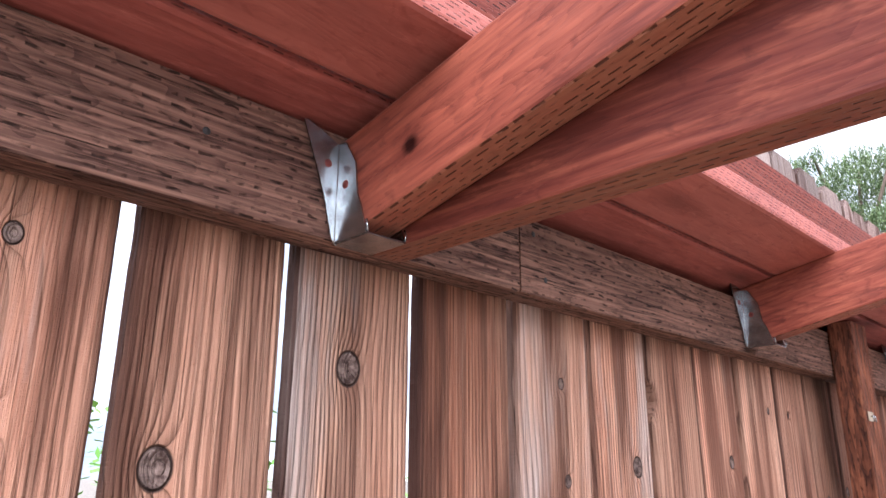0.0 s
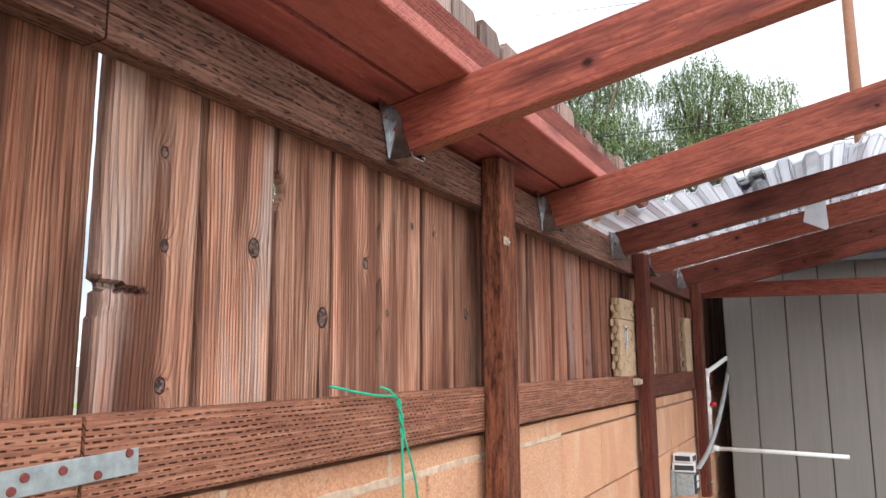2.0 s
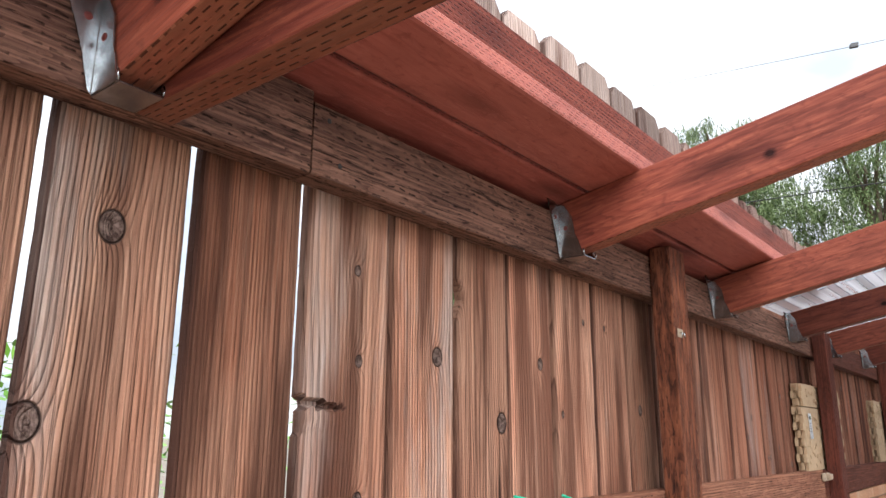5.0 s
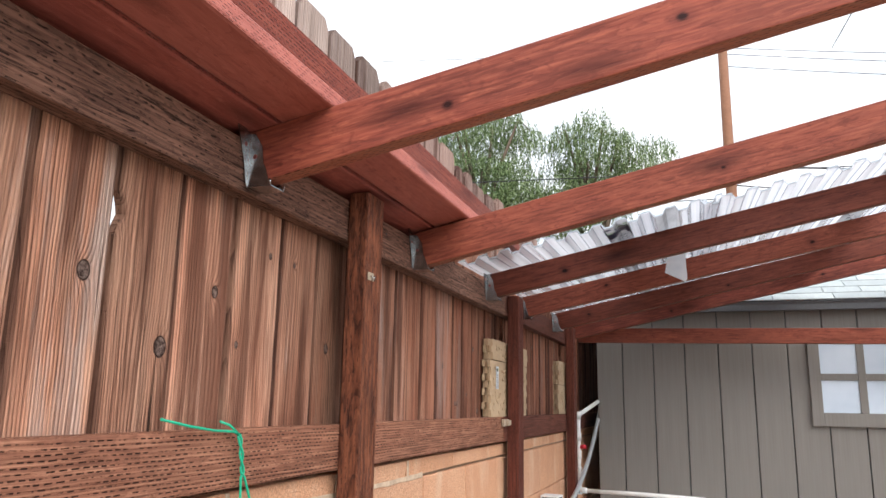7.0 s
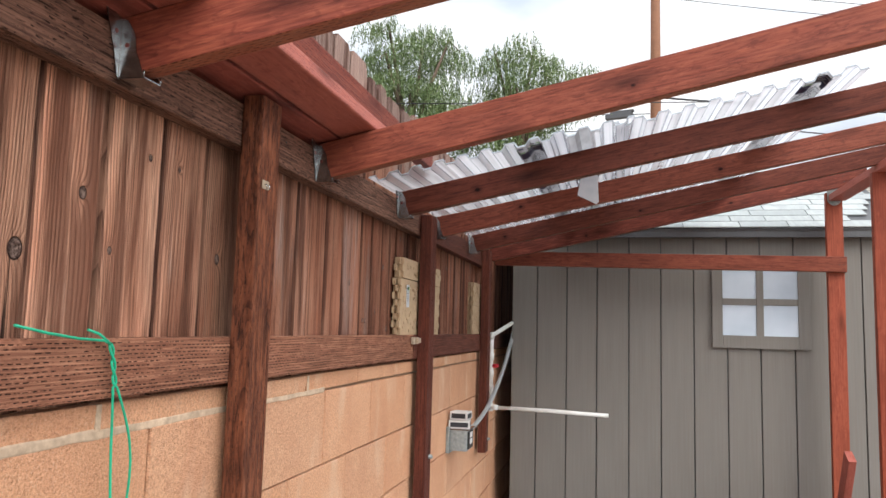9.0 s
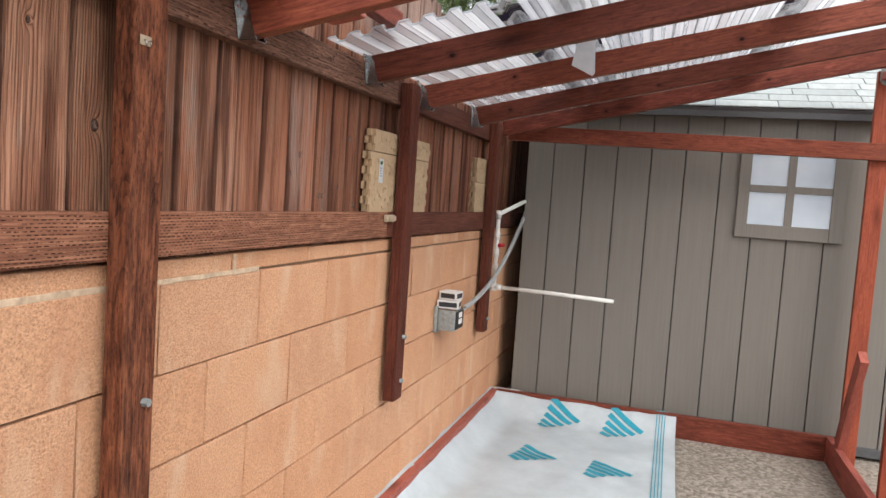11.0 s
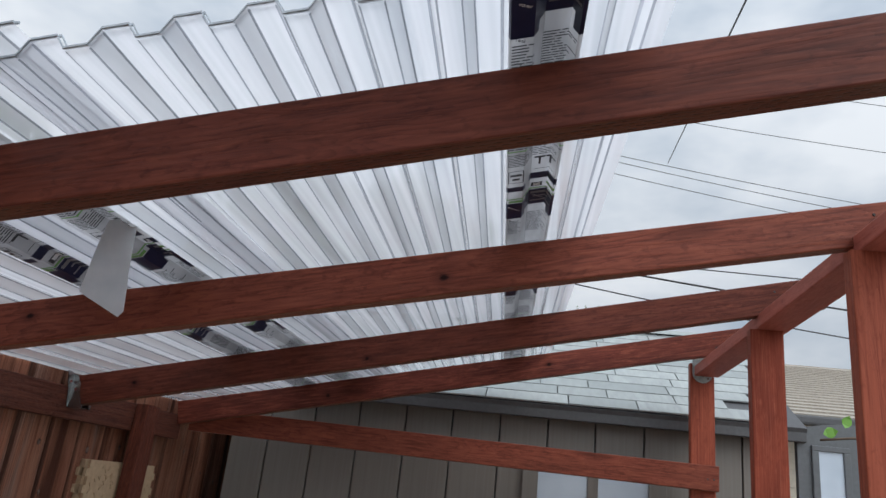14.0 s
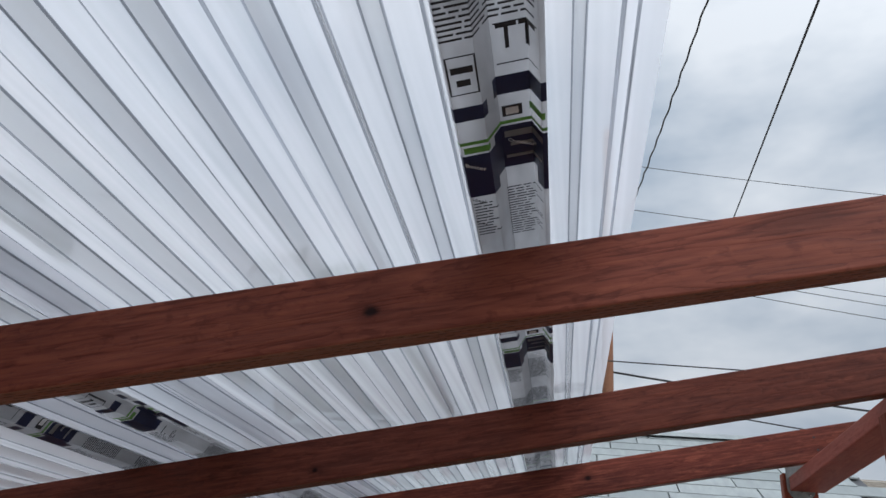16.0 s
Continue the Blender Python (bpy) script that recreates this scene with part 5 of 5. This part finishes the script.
tile_stack(2.775, 3.365, 1.2445, 1.452, "tan interlocking foam floor tiles standing on the fence rail", 3)
tile_stack(2.79, 3.375, 1.4545, 1.53, "short row of tan interlocking foam tiles standing on others", 3)
tile_stack(4.175, 4.62, 1.2445, 1.40, "tan interlocking foam floor tiles standing beside a post", 3)
tile_stack(4.18, 4.6, 1.4025, 1.53, "tan interlocking foam tiles stacked on others beside a post", 3)
st = thing("tile_sticker", (-0.4868, 2.852, 1.39), "white paper sticker with small print on a foam tile", "sticker")
part("paper", new_box((0, -0.018, -0.042), (0.0008, 0.018, 0.042)), PAPER, st)
part("print_bar", new_box((0.0008, -0.012, 0.022), (0.0012, 0.004, 0.034)), INK, st)
part("print_bar", new_box((0.0008, 0.004, 0.024), (0.0012, 0.012, 0.034)), LABEL_G, st)
for k in range(4):
    part("print_bar", new_box((0.0008, -0.012, 0.008 - 0.009 * k), (0.0012, 0.006, 0.010 - 0.009 * k)), INK, st)

# ---- outlet box with cartons, conduit and water pipe ----
eb = thing("outlet_box", (-0.5, 3.63, 0.7), "grey metal electrical box fixed to the block wall with an outlet", "outlet box")
part("back_plate", new_box((0, -0.006, -0.012), (0.018, 0.155, 0.11), 0.003), DULL_STEEL, eb)
part("body", new_box((0.018, 0.0, 0.0), (0.1, 0.14, 0.098), 0.006), DULL_STEEL, eb)
part("cover", new_box((0.1, 0.012, 0.008), (0.106, 0.128, 0.09), 0.003), DARK_IRON, eb)
for z in (0.03, 0.06):
    part("socket", new_box((0.106, 0.045, z), (0.1085, 0.095, z + 0.024), 0.002), WHITE_CARD, eb)
part("lid", new_box((0.005, -0.004, 0.098), (0.112, 0.146, 0.102), 0.001), STEEL, eb)
for k, (dx, dy, dz, turn, sz) in enumerate(((-0.448, 3.69, 0.823, 8, (0.1, 0.09, 0.036)), (-0.445, 3.70, 0.8625, -5, (0.085, 0.085, 0.036)))):
    ct = thing("small_carton", (dx, dy, dz), "small white carton with dark print, stacked on the outlet box", "carton", "small cartons")
    part("box", new_box((-sz[0] / 2, -sz[1] / 2, -0.02), (sz[0] / 2, sz[1] / 2, sz[2] - 0.02), 0.001), WHITE_CARD, ct)
    part("print_panel", new_box((-sz[0] / 2 + 0.008, -sz[1] / 2 - 0.0008, -0.014), (sz[0] / 2 - 0.008, -sz[1] / 2 - 0.0002, sz[2] - 0.028)), BLACK_CARD, ct)
    part("print_panel", new_box((sz[0] / 2 + 0.0002, -sz[1] / 2 + 0.01, -0.014), (sz[0] / 2 + 0.0008, sz[1] / 2 - 0.01, sz[2] - 0.028)), BLACK_CARD, ct)
    ct.rotation_euler = (0, 0, radians(turn))

cd = thing("conduit", (-0.43, 3.8, 0.79), "bowed grey electrical conduit rising from the outlet box", "conduit")
cpts = []
for k in range(16):
    u = k / 15
    cpts.append((-0.005 + 0.05 * u, -0.035 + 1.36 * u, -0.02 + 0.02 * u + 0.5 * u ** 2.1))
part("pipe", tube(cpts, 0.012, 10), CONDUIT, cd)
part("connector", tube([(-0.004, -0.05, -0.025), (-0.004, -0.015, -0.012)], 0.016, 10), STEEL, cd)

pv = thing("water_pipe", (-0.452, 4.6, 0.81), "white plastic water pipe with a red valve, standing by a post", "pipe")
part("riser", tube([(0, 0, 0.0), (0, 0, 0.425)], 0.0125, 12), PVC, pv)
part("upper_arm", tube([(0, 0, 0.425), (0.06, 0.36, 0.5), (0.075, 0.5, 0.52)], 0.0125, 12), PVC, pv)
part("lower_arm", tube([(0, 0, 0.0), (0.35, 0.0, -0.004), (0.69, -0.02, -0.012)], 0.0115, 12), PVC, pv)
for z in (0.0, 0.11, 0.2, 0.3, 0.425):
    part("coupling", tube([(0, 0, z - 0.022), (0, 0, z + 0.022)], 0.0165, 12), PVC, pv)
part("coupling", tube([(0.005, 0, 0), (0.045, 0, 0)], 0.0165, 12), PVC, pv)
part("valve", tube([(0.012, -0.004, 0.245), (0.045, -0.012, 0.247)], 0.012, 10), PVC_RED, pv, "red valve handle")

# ---- paper tag hanging under the roof sheets ----
tg = thing("paper_tag", (0.165, 2.985, 1.842), "white paper tag hanging from the roof sheet", "tag")
bm = bmesh.new()
prof = [(0.0, 0.09), (0.045, 0.075), (0.045, 0.02), (0.05, -0.075), (0.042, -0.085), (-0.03, -0.05), (-0.028, -0.038), (-0.015, 0.03)]
bm = prism(prof, 0.0008, 1)
part("paper", bm, PAPER, tg)
tg.rotation_euler = (radians(6), 0, radians(4))

# ---- trees past the fence ----


def tree(place, height, spread, seed, label, strands, limbs=9, hang=0.9, leafm=None):
    r = random.Random(seed)
    t = thing("tree", place, label, "tree")
    trunk = tube([(0, 0, 0), (0.1, 0.05, height * 0.3), (-0.1, 0.0, height * 0.55), (0.0, 0.1, height * 0.8)], [0.24, 0.16, 0.07, 0.02], 8)
    tk = part("trunk", trunk, BARK, t)
    tips = []
    for k in range(limbs):
        a = k * 2.4 + r.uniform(-0.4, 0.4)
        z0 = height * r.uniform(0.35, 0.7)
        ln = spread * r.uniform(0.55, 1.0)
        z1 = min(height * 0.97, z0 + height * r.uniform(0.1, 0.35))
        pts = [(0, 0, z0), (0.4 * ln * math.cos(a), 0.4 * ln * math.sin(a), z0 + (z1 - z0) * 0.6), (0.75 * ln * math.cos(a + 0.2), 0.75 * ln * math.sin(a + 0.2), z1), (ln * math.cos(a + 0.3), ln * math.sin(a + 0.3), z1 - 0.2)]
        part("limb", tube(pts, [0.06, 0.04, 0.022, 0.01], 6), BARK, tk)
        tips += [Vector(p) for p in pts[1:]]
        for _ in range(4):
            f = r.uniform(0.2, 1)
            tips.append(Vector(pts[1]).lerp(Vector(pts[3]), f) + Vector((r.gauss(0, 0.35), r.gauss(0, 0.35), r.gauss(0.1, 0.3))))
    tips += [Vector((r.gauss(0, spread * 0.3), r.gauss(0, spread * 0.3), height * r.uniform(0.8, 0.98))) for _ in range(5)]
    clumps = []
    for p in sorted(tips, key=lambda q: -q.z):
        if all((p - q).length > 0.42 for q, _ in clumps):
            clumps.append((p, r.uniform(0.24, 0.46)))
    weights = [w ** 2 for _, w in clumps]
    verts, faces = [], []
    for _ in range(strands):
        c0, rad = r.choices(clumps, weights)[0]
        a, q = r.uniform(0, 2 * math.pi), rad * math.sqrt(r.random())
        dome = rad * math.sqrt(max(0.0, 1 - (q / rad) ** 2))
        p = c0 + Vector((q * math.cos(a), q * math.sin(a), dome * r.uniform(-0.3, 0.8) ))
        d = Vector((0.5 * q * math.cos(a) + r.gauss(0, 0.16), 0.5 * q * math.sin(a) + r.gauss(0, 0.16), -1)).normalized()
        for k in range(int(hang * r.uniform(4, 14))):
            p = p + d * 0.032
            side = Vector((r.gauss(0, 1), r.gauss(0, 1), r.gauss(0, 0.5))).normalized()
            tip = p + side * r.uniform(0.02, 0.05) + Vector((0, 0, -r.uniform(0.02, 0.06)))
            across = side.cross(Vector((0, 0, 1))).normalized() * r.uniform(0.007, 0.014)
            mid = (p + tip) / 2
            i0 = len(verts)
            verts += [p[:], (mid + across)[:], tip[:], (mid - across)[:]]
            faces.append((i0, i0 + 1, i0 + 2, i0 + 3))
    me = bpy.data.meshes.new("crown")
    me.from_pydata(verts, [], faces)
    me.materials.append(leafm or LEAF)
    cr = new("crown", me)
    cr.parent = t
    return t


tree((-3.65, 13.5, 0), 7.3, 1.1, 5, "tall drooping pepper tree with feathery green foliage beyond the fence", 6800, 15, 1.0)
tree((-1.5, 13.9, 0), 6.75, 1.0, 6, "wide drooping pepper tree with feathery green foliage beyond the fence", 6800, 15, 1.0)
tree((-6.3, 9.0, 0), 6.4, 1.2, 12, "tall drooping pepper tree standing close behind the fence", 7000, 10, 0.9)
tree((2.2, 20.0, 0), 6.7, 0.6, 9, "distant round green tree beyond the shed roof", 1800, 9, 0.6)
tree((13.0, 30.0, 0), 7.4, 2.2, 10, "distant green tree behind the house roof", 2500, 9, 0.6)


def shrub(place, w, h, seed):
    r = random.Random(seed)
    t = thing("shrub", place, "bright green shrub in the yard behind the fence", "shrub", "shrubs behind the fence")
    part("stem", tube([(0, 0, 0), (0.05, 0, h * 0.5), (0, 0.05, h * 0.8)], [0.04, 0.03, 0.01], 6), BARK, t)
    verts, faces = [], []
    for _ in range(900):
        p = Vector((r.gauss(0, w * 0.4), r.gauss(0, w * 0.4), h * (0.2 + 0.8 * r.random() ** 0.7)))
        a = Vector((r.gauss(0, 1), r.gauss(0, 1), r.gauss(0, 0.6))).normalized() * r.uniform(0.04, 0.09)
        b = a.cross(Vector((0, 0, 1))) * 0.4
        i0 = len(verts)
        verts += [p[:], (p + a * 0.5 + b)[:], (p + a)[:], (p + a * 0.5 - b)[:]]
        faces.append((i0, i0 + 1, i0 + 2, i0 + 3))
    me = bpy.data.meshes.new("foliage")
    me.from_pydata(verts, [], faces)
    me.materials.append(LEAF2)
    f = new("foliage", me)
    f.parent = t


shrub((-3.6, 1.5, 0), 0.9, 1.75, 1)
shrub((-3.4, 4.0, 0), 1.1, 1.6, 2)
shrub((-4.4, 2.6, 0), 1.0, 1.5, 3)

# ---- twig with leaves by the shed door ----
tw = thing("leafy_twig", (1.98, 4.5, 1.86), "thin twig with a few bright green leaves beside the shed", "twig")
part("stem", tube([(-0.16, 0, -0.02), (-0.06, 0, -0.005), (0.08, 0.01, 0.0), (0.35, 0.05, -0.06), (0.5, 0.1, -1.86)], 0.004, 6), BARK, tw)
for lx, lz, s, a in ((-0.15, 0.0, 0.05, 0.3), (-0.08, 0.025, 0.045, 1.2), (-0.02, -0.01, 0.03, -0.5), (0.06, 0.01, 0.04, 0.5), (0.12, -0.02, 0.04, -0.8), (0.2, 0.0, 0.05, 0.9)):
    bm = bmesh.new()
    vs = [bm.verts.new((s * u, 0.12 * s * math.sin(3 * u), s * 0.38 * math.sin(math.pi * u) * sg)) for sg in (1, -1) for u in ((0, 0.25, 0.5, 0.75, 1.0) if sg > 0 else (0.75, 0.5, 0.25))]
    bm.faces.new(vs)
    bmesh.ops.rotate(bm, verts=bm.verts, matrix=Matrix.Rotation(-a, 3, 'Y'))
    part("leaf", bm, LEAF2, tw).location = (lx, 0, lz)

# ---- utility pole and overhead lines ----
PX, PY, PH = 1.4, 22.0, 16.2
up = thing("utility_pole", (PX, PY, 0), "tall brown wooden utility pole with a crossarm", "utility pole")
part("shaft", tube([(0, 0, 0), (0, 0, PH * 0.5), (0, 0, PH)], [0.17, 0.15, 0.115], 12), POLE, up)
arm = part("crossarm", new_box((-0.05, -1.9, -0.06), (0.05, 1.9, 0.06), 0.01), DARK_IRON, up)
arm.location = (0.14, -0.2, PH - 0.35)
for y in (-1.8, -0.9, 0.9, 1.8):
    part("insulator", tube([(0, y, 0.06), (0, y, 0.2)], [0.05, 0.035], 8), DARK_IRON, arm)
for z in (13.2, 12.8, 12.5):
    part("insulator", tube([(0.1, -0.1, z), (0.32, -0.1, z)], 0.05, 8), DARK_IRON, up)
up2 = thing("utility_pole", (-14.0, 40.0, 0), "distant brown wooden utility pole", "utility pole")
part("shaft", tube([(0, 0, 0), (0, 0, 12.5)], [0.16, 0.11], 10), POLE, up2)


def line(a, b, sag, r, twist=0.0):
    a, b = Vector(a), Vector(b)
    pts = []
    n = 30 if not twist else 70
    for k in range(n + 1):
        u = k / n
        p = a.lerp(b, u)
        p.z -= sag * 4 * u * (1 - u)
        if twist:
            p += Vector((math.sin(k * 1.5), math.cos(k * 1.5), math.sin(k * 1.1 + 1))) * twist
        pts.append(p)
    ob = mesh_object("overhead_line", tube([p - a for p in pts], r, 5), CABLE)
    ob.location = a
    tagged(ob, "black overhead line slung from a utility pole", "cable", "overhead lines")


line((PX + 0.3, PY, 12.2), (3.05, 9.0, 11.0), 0.2, 0.018, 0.012)
line((3.05, 9.0, 11.0), (4.4, -6.0, 10.4), 0.3, 0.018, 0.012)
line((4.7, 24.0, 12.4), (1.9, -2.0, 3.8), 0.0, 0.013)
for z0, z1 in ((15.0, 15.6), (13.4, 13.8), (11.9, 11.3), (11.7, 10.8), (11.3, 10.3)):
    line((PX, PY, z0), (24.0, 27.0, z1), 0.35, 0.011)
line((PX, PY, 8.2), (30.0, 30.0, 9.0), 0.5, 0.03)
line((PX, PY, 7.6), (30.0, 30.0, 7.8), 0.6, 0.02)
for z0, z1 in ((7.7, 13.0), (7.2, 12.2)):
    line((PX, PY, z0), (-30.0, 30.0, z1), 0.6, 0.016)
line((6.0, 11.0, 4.45), (-14.0, 11.0, 5.3), 0.05, 0.008)
line((PX, PY, 11.85), (-14.0, 17.7, 11.45), 0.05, 0.008)
for at, size, turn in (((-2.3, 20.97, 11.72), (0.22, 0.1, 0.1), 15), ((0.35, 22.27, 7.75), (0.8, 0.2, 0.17), -14)):
    case = thing("splice_case", at, "dark grey splice case hung on an overhead line", "cable case", "splice cases")
    part("body", new_box((-size[0] / 2, -size[1] / 2, -size[2] / 2), (size[0] / 2, size[1] / 2, size[2] / 2), 0.02), SHED_TRIM, case)
    part("cap", new_box((-size[0] * 0.32, -size[1] * 0.4, size[2] / 2), (size[0] * 0.56, size[1] * 0.4, size[2] * 0.9), 0.015), SHED_TRIM, case)
    case.rotation_euler = (0, 0, radians(turn))

# ---- legible words on the printed film ----


def printed_word(word, x, y, size, lift, material):
    cu = bpy.data.curves.new("word", 'FONT')
    cu.body, cu.size, cu.extrude = word, size, 0.0001
    tmp = new("word", cu)
    me = bpy.data.meshes.new_from_object(tmp.evaluated_get(bpy.context.evaluated_depsgraph_get()))
    bpy.data.objects.remove(tmp)
    ob = new("printed_word", me)
    me.materials.append(material)
    ob.parent = film_of_last
    ob.matrix_basis = pose(x, y, sheet_z(x + 0.008, y, lift) - 0.004, 180, PITCH * 57.2958, 0)


film_of_last = [o for o in bpy.data.objects if o.name.startswith("printed_film")][-1]
for k in range(4):
    yb = 2.525 + 0.58 * k
    for word, x, dy, size, material in (("Outdoor", 0.856, 0.024, 0.0075, INK_W), ("Better", 0.815, 0.03, 0.0085, INK_W), ("Ideal", 0.815, 0.094, 0.0085, INK), ("Key", 0.815, 0.142, 0.0085, INK)):
        printed_word(word, x - 0.033 * (yb + dy - 3.05), yb + dy, size, 0.007, material)
